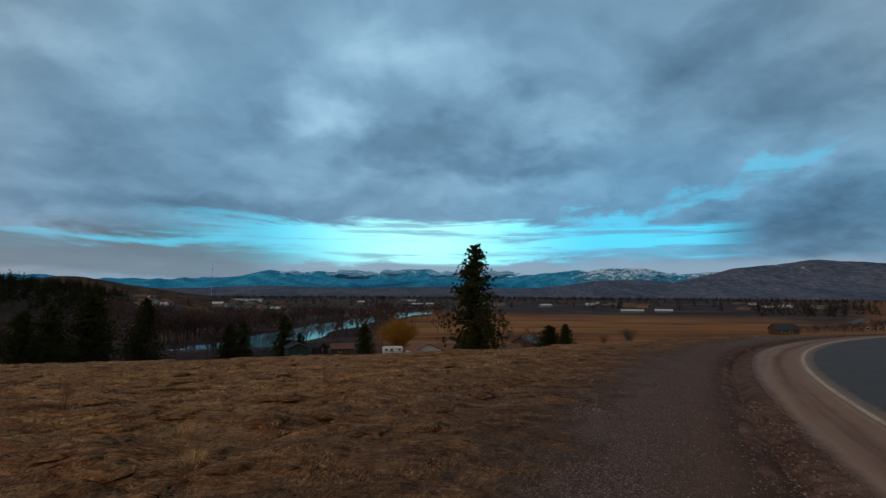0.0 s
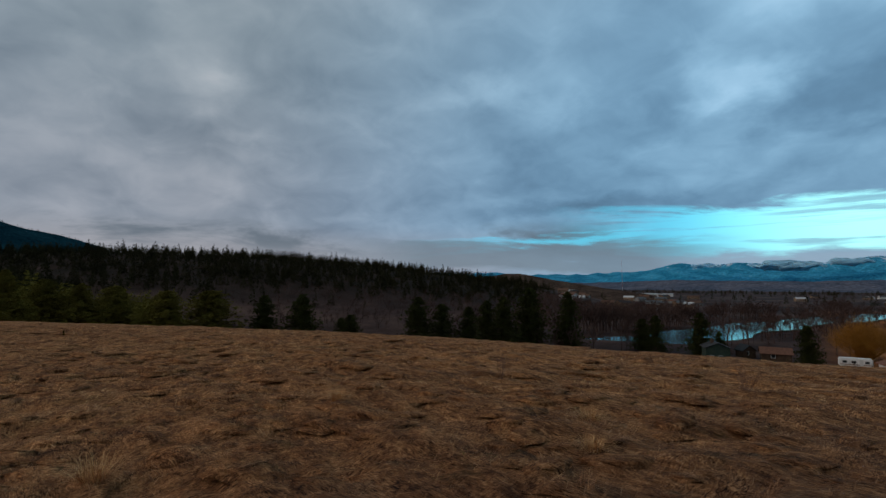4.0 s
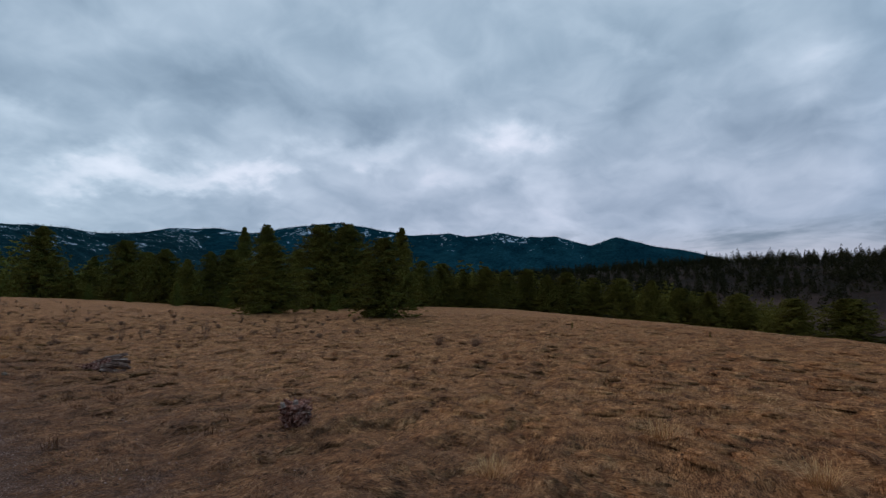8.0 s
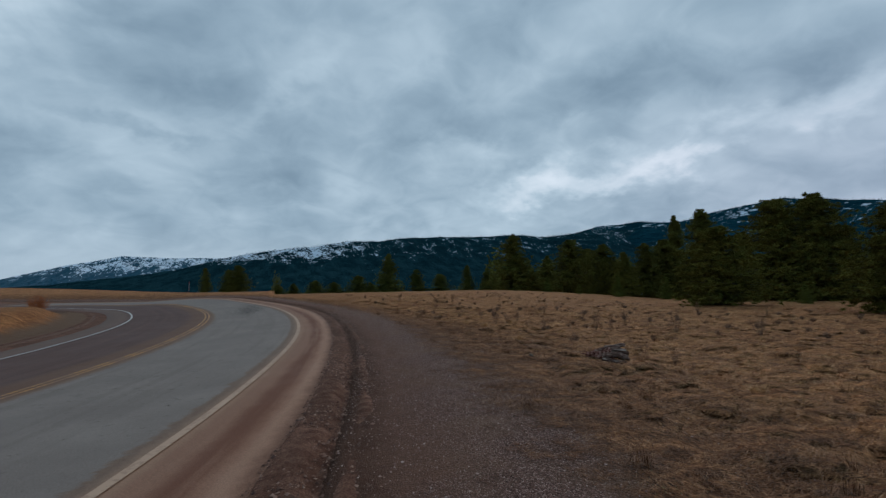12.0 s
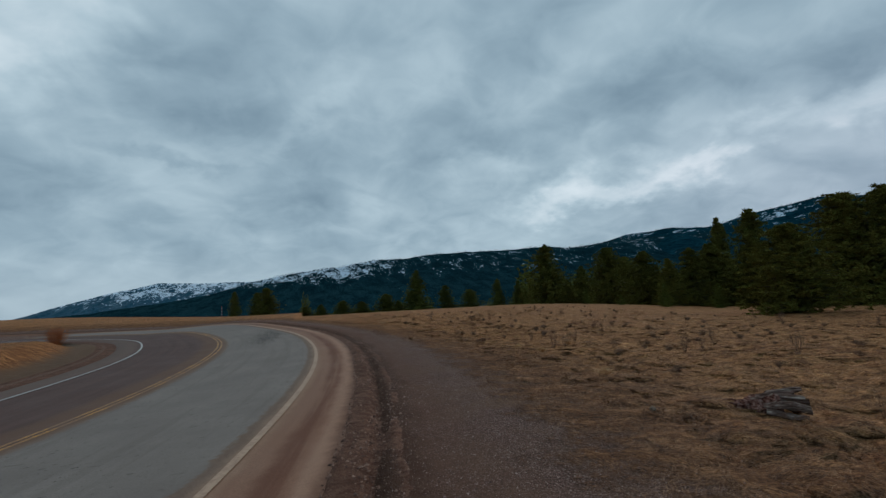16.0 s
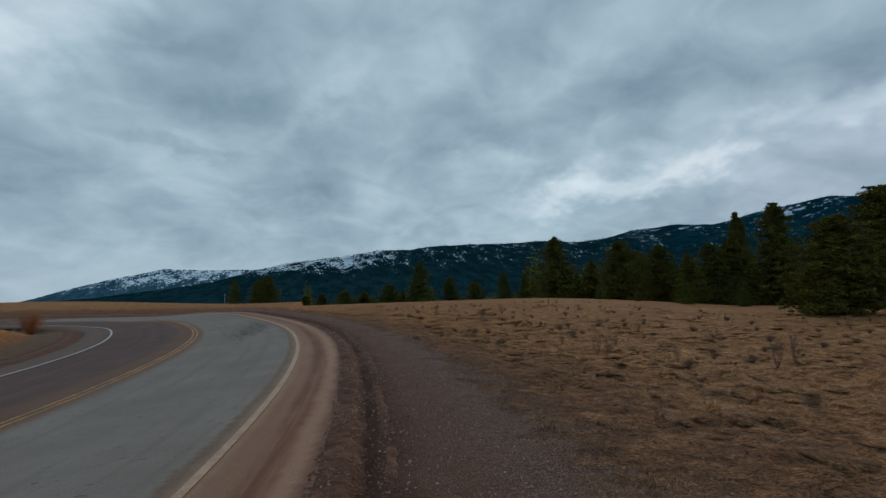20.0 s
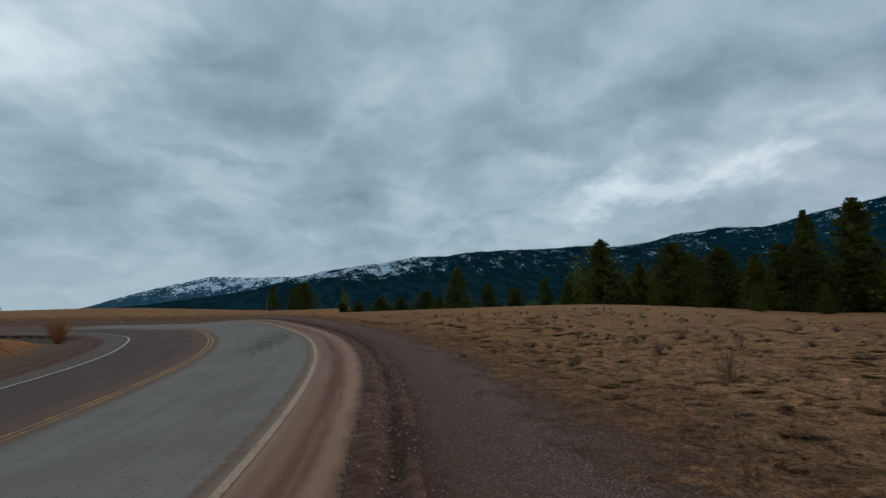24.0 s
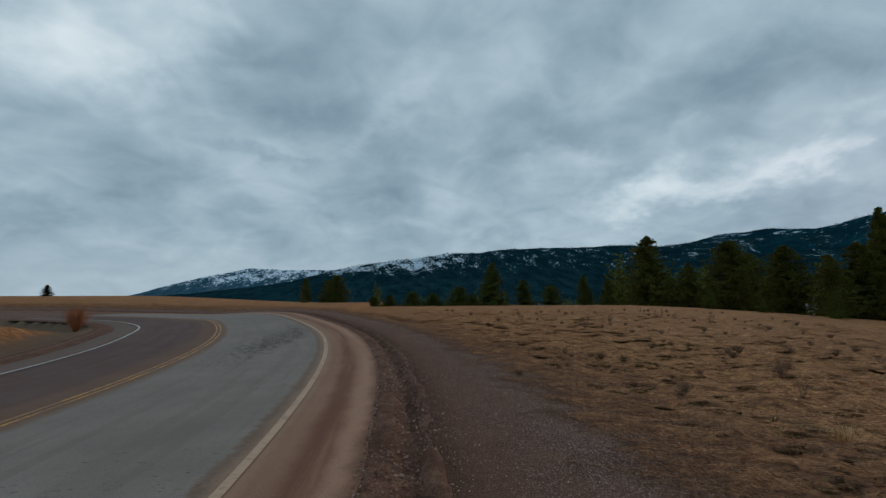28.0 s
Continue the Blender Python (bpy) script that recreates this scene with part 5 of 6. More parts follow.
def gravel(seed, n):
    rng = np.random.RandomState(seed)
    t, s = rng.uniform(-0.7, 1.6, n), np.abs(rng.normal(0, 1.6, n)) + 1.75
    y = WALK_A[1] + (WALK_B - WALK_A)[1] * t
    x = ROAD_C[0] - np.sqrt((ROAD_R + s) ** 2 - (y - ROAD_C[1]) ** 2)
    x = x + (across(x, y) - s)
    z = ground_height(x, y)
    base = np.array([(1, 0, 0), (-1, 0, 0), (0, 1, 0), (0, -1, 0), (0, 0, 0.8), (0, 0, -0.6)], float)
    tri = np.array([(0, 2, 4), (2, 1, 4), (1, 3, 4), (3, 0, 4)])
    size = 0.0035 + 0.009 * rng.rand(n) ** 7
    V = base[None] * (size[:, None] * rng.uniform(0.6, 1.4, (n, 3)))[:, None, :] + rng.normal(0, 0.12, (n, 6, 3)) * size[:, None, None]
    a = rng.uniform(0, 6.28, n)
    c, sn = np.cos(a)[:, None], np.sin(a)[:, None]
    V = np.stack([V[..., 0] * c - V[..., 1] * sn, V[..., 0] * sn + V[..., 1] * c, V[..., 2]], -1)
    V += np.stack([x, y, z + 0.003], -1)[:, None, :]
    F = (np.arange(n) * 6)[:, None, None] + tri[None]
    return tagged(mesh_object("gravel", V.reshape(-1, 3), F.reshape(-1, 3), straw_mat("gravel_stones", (0.075, 0.036, 0.027), (0.22, 0.122, 0.095), (0.46, 0.31, 0.255))),
                  "loose reddish and grey gravel on the verge", "gravel", kind="stuff")


gravel(91, 60000)


# ---- dirt thrown up along the pavement ----
def dirt(N, co):
    f, g, h = N.noise(co, 5.0, 7, 0.7), N.noise(co, 0.9, 4, 0.6), N.noise(co, 55.0, 4, 0.7)
    c = N.ramp(N.math("ADD", N.math("MULTIPLY", f, 0.5), N.math("MULTIPLY", h, 0.5)), (0.36, (0.04, 0.017, 0.011)), (0.5, (0.135, 0.06, 0.038)), (0.64, (0.28, 0.15, 0.1)))
    return N.mix(N.ramp(g, (0.4, 0.0), (0.62, 0.5)), c, (0.06, 0.025, 0.015)), h


DIRT = material("red_brown_dirt", dirt, 0.95, 0.9, 0.012, 0.08)


def verge_strip(name, label, offsets, heights, rough, seed, a0, a1, n=1500, mat=None, outer=False):
    a = np.linspace(radians(a0), radians(a1), n)
    rows = []
    for o, h in zip(offsets, heights):
        rr = ROAD_R + np.interp(np.degrees(a), *BEND_R) + o + (shoulder(np.degrees(a)) if outer else 0) + 0.05 * fbm(a * ROAD_R, a * 0 + o, 1.3, seed, 5) * (o > 0.1)
        x, y = ROAD_C[0] + rr * np.cos(a), ROAD_C[1] + rr * np.sin(a)
        rows.append(np.stack([x, y, road_height(x, y) + h + rough * fbm(x, y, 5.0, seed + 1, 5) * (1 if o > 0.1 else 0.3)], -1))
    V = np.stack(rows, 1)
    m = len(offsets)
    i, j = np.meshgrid(np.arange(n - 1), np.arange(m - 1), indexing="ij")
    F = np.stack([i * m + j, i * m + j + 1, (i + 1) * m + j + 1, (i + 1) * m + j], -1).reshape(-1, 4)
    ob = mesh_object(name, V.reshape(-1, 3), F[:, ::-1], mat or DIRT, smooth_on=True)
    mark_road(ob)
    return tagged(ob, label, "verge", kind="structure")


verge_strip("road_verge", "rutted red-brown dirt verge along the pavement edge", (-0.2, -0.08, -0.02, 0.03, 0.08, 0.13, 0.18, 0.23, 0.28, 0.33, 0.38, 0.43, 0.48, 0.54, 0.6, 0.66, 0.73, 0.84),
            (-0.14, -0.03, 0.0, 0.012, 0.015, 0.012, 0.014, 0.008, -0.01, -0.05, -0.085, -0.09, -0.08, -0.05, -0.005, 0.01, -0.005, -0.06), 0.03, 5, 120, 222, n=3200, outer=True)


def clods(seed, n):
    """Crumbs of dirt and small stones thrown up beside the pavement."""
    rng = np.random.RandomState(seed)
    a = np.radians(rng.uniform(151, 186, n))
    o = np.abs(rng.normal(0, 0.42, n)) - 0.06
    rr = ROAD_R + np.interp(np.degrees(a), *BEND_R) + shoulder(np.degrees(a)) + o
    x, y = ROAD_C[0] + rr * np.cos(a), ROAD_C[1] + rr * np.sin(a)
    z = road_height(x, y) + np.interp(o, (-0.1, 0.0, 0.28, 0.42, 0.62, 0.85), (0.0, 0.005, 0.0, -0.075, 0.0, 0.0))
    base = np.array([(1, 0, 0), (-1, 0, 0), (0, 1, 0), (0, -1, 0), (0, 0, 0.8)], float)
    tri = np.array([(0, 2, 4), (2, 1, 4), (1, 3, 4), (3, 0, 4)])
    size = 0.005 + 0.02 * rng.rand(n) ** 4
    V = base[None] * (size[:, None] * rng.uniform(0.6, 1.4, (n, 3)))[:, None, :] + rng.normal(0, 0.18, (n, 5, 3)) * size[:, None, None]
    V += np.stack([x, y, z], -1)[:, None, :]
    F = (np.arange(n) * 5)[:, None, None] + tri[None]
    tagged(mesh_object("dirt_clods", V.reshape(-1, 3), F.reshape(-1, 3), straw_mat("dirt_clod_earth", (0.06, 0.026, 0.018), (0.17, 0.08, 0.053), (0.3, 0.175, 0.125))),
           "crumbs of red-brown dirt beside the pavement", "dirt", kind="stuff")


clods(95, 22000)
verge_strip("road_verge", "dirt verge inside the bend", (-9.2, -9.4, -9.7, -10.0, -10.3, -10.6), (-0.06, -0.015, 0.0, -0.01, 0.02, -0.06), 0.015, 8, 120, 240)


# ---- the river ----
def water(N, co):
    return (0.03, 0.05, 0.06), N.noise(N.mapped(co, (0.5, 1.6, 1)), 0.9, 5, 0.6)


WATER = material("river_water", water, 0.12, 0.12, 0.1, 0.6)


def build_river():
    pts = []
    for (x0, y0), (x1, y1) in zip(RIVER, RIVER[1:]):
        for k in range(12):
            pts.append((x0 + (x1 - x0) * k / 12, y0 + (y1 - y0) * k / 12))
    P = np.array(pts)
    for _ in range(6):
        P[1:-1] = (P[:-2] + 2 * P[1:-1] + P[2:]) / 4
    T = np.gradient(P, axis=0)
    T /= np.linalg.norm(T, axis=1)[:, None]
    side = np.stack([-T[:, 1], T[:, 0]], -1)
    w = 16.0 + 3.0 * np.sin(np.arange(len(P)) * 0.37)
    L, R = P + side * w[:, None], P - side * w[:, None]
    V = np.concatenate([np.column_stack([L, np.full(len(P), -20.75)]), np.column_stack([R, np.full(len(P), -20.75)])])
    n = len(P)
    F = np.array([(i, n + i, n + i + 1, i + 1) for i in range(n - 1)])
    tagged(mesh_object("river", V, F[:, ::-1], WATER), "pale river reflecting the cloudy sky", "river", kind="structure")


build_river()


# ---- houses in the valley ----
def box(bm, x0, x1, y0, y1, z0, z1, bevel=0.0):
    vs = [bm.verts.new(p) for p in ((x0, y0, z0), (x1, y0, z0), (x1, y1, z0), (x0, y1, z0), (x0, y0, z1), (x1, y0, z1), (x1, y1, z1), (x0, y1, z1))]
    for f in ((3, 2, 1, 0), (4, 5, 6, 7), (0, 1, 5, 4), (1, 2, 6, 5), (2, 3, 7, 6), (3, 0, 4, 7)):
        bm.faces.new([vs[i] for i in f])
    if bevel:
        bmesh.ops.bevel(bm, geom=bm.edges[:], offset=bevel, segments=2, affect="EDGES")
    return bm


def boxed(name, x0, x1, y0, y1, z0, z1, mat, parent, label="", bevel=0.0):
    return part(name, box(bmesh.new(), x0, x1, y0, y1, z0, z1, bevel), mat, parent, label)


def glassy(N, co):
    return (0.02, 0.025, 0.03), N.noise(co, 0.7, 2)


GLASS = material("dark_window_glass", glassy, 0.08, 0.0, 0.01, 0.6)
TRIM = two_tone("white_trim", (0.6, 0.6, 0.58), (0.7, 0.7, 0.68), 2.0)
WALLS = {"white": two_tone("white_siding", (0.5, 0.5, 0.5), (0.62, 0.62, 0.6), 0.8), "tan": two_tone("tan_siding", (0.2, 0.13, 0.085), (0.26, 0.17, 0.11), 0.8),
         "green": two_tone("green_siding", (0.025, 0.045, 0.035), (0.04, 0.06, 0.045), 0.8), "brown": two_tone("brown_boards", (0.06, 0.035, 0.022), (0.1, 0.06, 0.038), 0.8),
         "grey": two_tone("grey_siding", (0.16, 0.16, 0.16), (0.22, 0.22, 0.21), 0.8)}
ROOFS = {"brown": two_tone("brown_shingles", (0.1, 0.05, 0.03), (0.16, 0.08, 0.05), 1.5), "grey": two_tone("grey_shingles", (0.07, 0.075, 0.08), (0.11, 0.115, 0.12), 1.5),
         "dark": two_tone("dark_shingles", (0.025, 0.026, 0.028), (0.045, 0.045, 0.045), 1.5), "pale": two_tone("pale_metal_roof", (0.42, 0.42, 0.42), (0.52, 0.52, 0.5), 0.5),
         "rust": two_tone("tan_shingles", (0.13, 0.058, 0.036), (0.19, 0.088, 0.056), 1.5)}


def window(parent, x, y, z, w, h):
    """A framed window on the front wall."""
    fr = boxed("window", x - w / 2 - 0.08, x + w / 2 + 0.08, y - 0.05, y + 0.05, z - 0.08, z + h + 0.08, TRIM, parent)
    boxed("pane", x - w / 2, x + w / 2, y - 0.075, y - 0.054, z, z + h, GLASS, fr, "dark window glass")


def house(name, label, az, d, w, deep, wall_h, roof_h, wall, roof, turn=0.0, gable_front=False, windows=3, chimney=False, sink=0.1):
    x, y, z = spot(az, d)
    h = new(name)
    h.matrix_world = pose(x, y, z - sink, 0, 0, az + turn)
    hw, hd = w / 2, deep / 2
    bm = box(bmesh.new(), -hw, hw, -hd, hd, 0, wall_h)
    ends = ((-hd, hd) if gable_front else ())
    if gable_front:
        for yy in ends:
            a, b, c = bm.verts.new((-hw, yy, wall_h)), bm.verts.new((hw, yy, wall_h)), bm.verts.new((0, yy, wall_h + roof_h))
            bm.faces.new((a, b, c))
    else:
        for xx in (-hw, hw):
            a, b, c = bm.verts.new((xx, -hd, wall_h)), bm.verts.new((xx, hd, wall_h)), bm.verts.new((xx, 0, wall_h + roof_h))
            bm.faces.new((a, b, c))
    part("wall", bm, WALLS[wall], h)
    # two roof slopes with thickness and eaves
    o, th = 0.45, 0.18
    for sgn in (-1, 1):
        bm = bmesh.new()
        if gable_front:
            k = roof_h / hw
            prof = [(0, wall_h + roof_h + 0.02), (sgn * (hw + o), wall_h - o * k + 0.02), (sgn * (hw + o), wall_h - o * k + th), (0, wall_h + roof_h + th)]
            rings = [[bm.verts.new((px, yy, pz)) for px, pz in prof] for yy in (-hd - o, hd + o)]
        else:
            k = roof_h / hd
            prof = [(0, wall_h + roof_h + 0.02), (sgn * (hd + o), wall_h - o * k + 0.02), (sgn * (hd + o), wall_h - o * k + th), (0, wall_h + roof_h + th)]
            rings = [[bm.verts.new((xx, py, pz)) for py, pz in prof] for xx in (-hw - o, hw + o)]
        for i in range(4):
            j = (i + 1) % 4
            bm.faces.new((rings[0][i], rings[0][j], rings[1][j], rings[1][i]))
        bm.faces.new(rings[0]), bm.faces.new(rings[1][::-1])
        bmesh.ops.recalc_face_normals(bm, faces=bm.faces[:])
        part("roof", bm, ROOFS[roof], h)
    for i in range(windows):
        window(h, -hw + w * (i + 0.7) / (windows + 0.8), -hd, 1.0, min(1.4, w * 0.13), 1.1)
    dx = hw - w * 0.12
    dr = boxed("door", dx - 0.45, dx + 0.45, -hd - 0.06, -hd + 0.02, 0, min(2.05, wall_h * 0.85), WALLS["brown"], h)
    boxed("handle", dx + 0.3, dx + 0.36, -hd - 0.12, -hd - 0.062, 0.95, 1.05, TRIM, dr)
    if chimney:
        boxed("chimney", -hw * 0.4, -hw * 0.4 + 0.8, -0.4, 0.4, wall_h + roof_h * 0.4, wall_h + roof_h + 0.9, WALLS["brown"], h)
    return tagged(h, label, "house", "houses in the valley")


house("house", "low white house with a brown gable roof", 2.35, 163, 9.6, 8, 2.3, 2.1, "white", "rust", 25, True, 2)
house("house", "small house with a tan roof behind the pine", 359.2, 166, 8, 8, 2.3, 1.6, "tan", "rust", -15, False, 2)
house("house", "dark green two-storey house among firs", 17.0, 158, 6.0, 7, 4.2, 1.3, "green", "dark", 10, True, 2, True)
house("shed", "long shed with a brown roof", 11.9, 170, 7.2, 5, 2.3, 1.4, "brown", "rust", 5, False, 1)
house("shed", "small dark barn with a steep roof", 14.4, 172, 3.6, 4, 2.4, 1.4, "brown", "dark", 30, True, 1)
house("house", "low house with a brown roof", 352.2, 172, 7.5, 6, 2.3, 1.2, "tan", "brown", 15, False, 2)
house("house", "house with a grey-blue roof", 350.2, 185, 6.5, 9, 2.9, 2.2, "brown", "grey", 60, False, 2)
house("carport", "open carport with a pale flat roof", 347.0, 178, 8, 5, 2.2, 0.5, "brown", "pale", 0, False, 1)
house("barn", "weathered barn with a dark gabled roof beyond the road", 324.6, 300, 11, 7, 2.8, 2.6, "brown", "dark", 35, False, 2)
house("house", "white house beyond the end of the road", 318.6, 330, 12, 9, 3.4, 2.8, "tan", "grey", 20, True, 3)
house("house", "white house beyond the end of the road", 316.2, 345, 11, 9, 3.4, 2.2, "white", "dark", -20, False, 3)
house("shed", "long pale greenhouse shed in the fields", 338.4, 640, 26, 9, 2.2, 1.6, "grey", "pale", 8, False, 4)
house("shed", "long pale greenhouse shed in the fields", 335.2, 660, 20, 9, 2.2, 1.6, "grey", "pale", 4, False, 4)
house("warehouse", "long low white warehouse in the far town", 22.4, 1150, 62, 30, 5.5, 1.0, "white", "pale", 0, False, 6)
town = random.Random(17)
for i in range(30):
    house("house", "small house in the far town", town.uniform(18, 33), town.uniform(480, 1050), town.uniform(9, 20), town.uniform(8, 12), town.uniform(2.8, 5), town.uniform(1.4, 2.6),
          town.choice(("white", "tan", "grey", "tan", "brown")), town.choice(("grey", "dark", "brown", "pale", "rust")), town.uniform(-40, 40), False, 3)
for i in range(26):
    house("house", "small house across the valley plain", town.uniform(-44, 12), town.uniform(760, 1400), town.uniform(10, 22), town.uniform(8, 12), town.uniform(2.8, 4.5), town.uniform(1.4, 2.6),
          town.choice(("white", "tan", "grey", "tan", "brown")), town.choice(("grey", "dark", "brown", "pale", "rust")), town.uniform(-40, 40), False, 3)
for az, d in ((160.4, 330), (159.2, 350), (158.2, 345), (162.0, 360)):
    house("house", "white house glimpsed between far conifers", az, d, 9, 8, 4.6, 3.2, "white", "grey", town.uniform(-30, 30), False, 2)
house("cabin", "small white cabin behind the pines", 139.6, 128, 4, 4, 3.2, 1.3, "white", "grey", 10, False, 1)


def camper(az, d, turn):
    x, y, z = spot(az, d)
    c = new("camper_trailer")
    c.matrix_world = pose(x, y, z, 0, 0, az + turn)
    boxed("body", -3.4, 3.4, -1.2, 1.2, 0.6, 2.85, TRIM, c, "white ribbed body", 0.28)
    boxed("stripe", -3.3, 3.3, -1.225, -1.205, 1.1, 1.3, WALLS["tan"], c, "tan stripe")
    for wx in (-2.3, -0.5, 2.2):
        w = boxed("window", wx - 0.45, wx + 0.45, -1.24, -1.205, 1.55, 2.2, WALLS["grey"], c)
        boxed("pane", wx - 0.4, wx + 0.4, -1.262, -1.243, 1.6, 2.15, GLASS, w)
    boxed("door", 0.7, 1.4, -1.235, -1.205, 0.75, 2.5, WALLS["white"], c)
    for wx in (-0.6, 0.3):
        bm = bmesh.new()
        bmesh.ops.create_cone(bm, cap_ends=True, segments=18, radius1=0.36, radius2=0.36, depth=0.24, matrix=pose(wx, -1.05, 0.36, 90, 0, 0))
        wh = part("wheel", bm, ROOFS["dark"], c, "black tyre")
        bm = bmesh.new()
        bmesh.ops.create_cone(bm, cap_ends=True, segments=14, radius1=0.2, radius2=0.17, depth=0.05, matrix=pose(wx, -1.19, 0.36, 90, 0, 0))
        part("rim", bm, WALLS["grey"], wh)
    boxed("hitch", -4.5, -3.4, -0.12, 0.12, 0.55, 0.7, ROOFS["dark"], c)
    tagged(c, "white camper trailer parked beside the houses", "trailer")


camper(6.0, 166, 8)


# ---- bushes and weeds ----
def twig_bush(seed, h, r, stems, twigs, thick=0.006, up=0.5):
    """Stems that fan out from the root, each with side twigs."""
    rng = np.random.RandomState(seed)
    V, F = [], []
    for _ in range(stems):
        a, t = rng.uniform(0, 6.283), rng.uniform(0.15, 1.0)
        root = np.array([math.cos(a), math.sin(a), 0]) * r * 0.12 * rng.rand()
        tip = np.array([math.cos(a) * r * t, math.sin(a) * r * t, h * rng.uniform(0.55, 1.0) * (1 - 0.35 * t * (1 - up))])
        mid = root + (tip - root) * 0.5 + rng.normal(size=3) * 0.05 * h
        limb(V, F, root, mid, thick * h, thick * h * 0.7, 3)
        limb(V, F, mid, tip, thick * h * 0.7, thick * h * 0.25, 3)
        for _ in range(twigs):
            k = rng.uniform(0.25, 1)
            p = mid + (tip - mid) * k
            q = p + rng.normal(size=3) * 0.11 * h + np.array([0, 0, 0.07 * h])
            limb(V, F, p, q, thick * h * 0.4, thick * h * 0.15, 3)
    return np.array(V), np.array(F)


def bush(name, label, data, mat, at, size=1.0, turn=0.0, category="bush", group=""):
    ob = mesh_object(name, data[0], data[1], mat)
    ob.matrix_world = pose(*at, 0, 0, turn) @ Matrix.Scale(size, 4)
    return tagged(ob, label, category, group)


REDBUSH = two_tone("rust_red_twigs", (0.3, 0.075, 0.018), (0.46, 0.135, 0.035), 3.0, 0.9, 0)
x, y = 20.6, -57.6
bush("bush", "rust-red leafless bush on the inner bank of the bend", twig_bush(401, 2.1, 1.0, 130, 9, 0.0045), REDBUSH, (x, y, surface(x, y) - 0.05))
x, y = 25.0, -54.0
bush("bush", "small rust-red bush on the inner bank", twig_bush(402, 1.3, 0.8, 70, 8, 0.005), REDBUSH, (x, y, surface(x, y) - 0.05))
bush("willow_tree", "orange leafless willow in the valley", twig_bush(403, 12.0, 8.5, 420, 14, 0.0035, 0.2), WILLOW, spot(5.3, 186), category="tree")
bush("bush", "brown thorny bush on the brow", twig_bush(404, 1.2, 0.95, 90, 8, 0.006), TWIG, spot(338.9, 41))
bush("bush", "bare bush on the brow", twig_bush(405, 0.9, 0.5, 50, 7, 0.006), TWIG, spot(341.6, 42))
for i, (az, d, h) in enumerate(((353.4, 172, 11), (352.6, 176, 12), (350.6, 175, 9.5), (349.5, 180, 10))):
    P, F = BARE[i]
    t = mesh_object("bare_tree", (P * h).tolist(), F, TWIG)
    t.matrix_world = pose(*spot(az, d), 0, 0, 77 * i)
    tagged(t, "slender leafless tree beside the houses", "tree", "bare trees by the houses")

TUFT = twig_bush(410, 0.34, 0.26, 120, 5, 0.008, 0.3)
STALK = twig_bush(411, 0.75, 0.16, 14, 9, 0.007, 0.9)
STALK2 = twig_bush(412, 0.62, 0.3, 22, 9, 0.007, 0.7)
weeds = random.Random(23)
tuft_me, stalk_me = None, [None, None]
spots = [(-17.3, -8.0, 1.35), (-17.4, -6.6, 1.2), (-13.3, -20.6, 0.8), (-18.5, -24.5, 0.9), (-9.8, -31, 0.8), (-15, -33, 0.9), (-21, -14, 0.8), (-22.5, -19, 0.8), (-11.6, -20.9, 0.7), (-19.2, -29.0, 0.9)]
spots += [(weeds.uniform(-34, -8), weeds.uniform(-62, -14), weeds.uniform(0.4, 0.85)) for _ in range(150)]
first = None
for x, y, k in spots:
    at = pose(x, y, surface(x, y) - 0.02, 0, 0, weeds.uniform(0, 360)) @ Matrix.Scale(k, 4)
    if first is None:
        first = bush("weed_tuft", "low grey-brown tuft of dead weeds in dry grass", TUFT, SAGE, (0, 0, 0), category="weed", group="weed tufts")
        first.matrix_world = at
    else:
        ob = new("weed_tuft", first.data)
        ob.matrix_world = at
        tagged(ob, "low grey-brown tuft of dead weeds in dry grass", "weed", "weed tufts")
protos = []
spots = [(-13.2, -19.8, 1.1), (-11.15, -23.8, 1), (-10.14, -22.9, 1.1), (-15.85, -24.5, 0.9), (-14.3, -20.2, 0.8), (-12.7, -28.7, 0.9), (-15.2, -17.6, 1.2), (-17.5, -16.0, 1.3), (-9.5, -11.9, 0.5), (-12.6, -25.5, 0.9), (-16.5, -22.0, 0.9), (-3.2, 9.5, 0.9), (-6.5, 6.8, 0.8)]
spots += [(weeds.uniform(-28, -8), weeds.uniform(-55, -18), weeds.uniform(0.6, 1.1)) for _ in range(14)]
for i, (x, y, k) in enumerate(spots):
    at = pose(x, y, surface(x, y) - 0.02, 0, 0, weeds.uniform(0, 360)) @ Matrix.Scale(k, 4)
    if i < 2:
        ob = bush("dry_weed", "tall dry weed stalks standing in the grass", (STALK, STALK2)[i], SAGE, (0, 0, 0), category="weed", group="weed stalks")
        protos.append(ob.data)
    else:
        ob = tagged(new("dry_weed", protos[i % 2]), "tall dry weed stalks standing in the grass", "weed", "weed stalks")
    ob.matrix_world = at
for az, d, h in ((98.4, 30, 0.42), (84.5, 27, 0.3)):
    x, y, z = spot(az, d)
    t = conifer("pine_seedling", "tiny dark pine seedling in the dry grass", NEEDLE, SPIRES[1], (x, y, z), (h / 9, h / 9, h / 10))


# ---- weathered stumps lying in the field ----
def weathered(N, co):
    local = N.add("ShaderNodeTexCoord").outputs["Object"]
    f = N.noise(N.mapped(local, (3, 30, 30)), 1.0, 6, 0.65)
    g = N.noise(local, 6.0, 5, 0.6)
    c = N.ramp(f, (0.34, (0.045, 0.019, 0.013)), (0.5, (0.2, 0.105, 0.074)), (0.68, (0.52, 0.35, 0.27)))
    return N.mix(N.ramp(g, (0.42, 0.0), (0.6, 0.55)), c, (0.1, 0.045, 0.034)), f


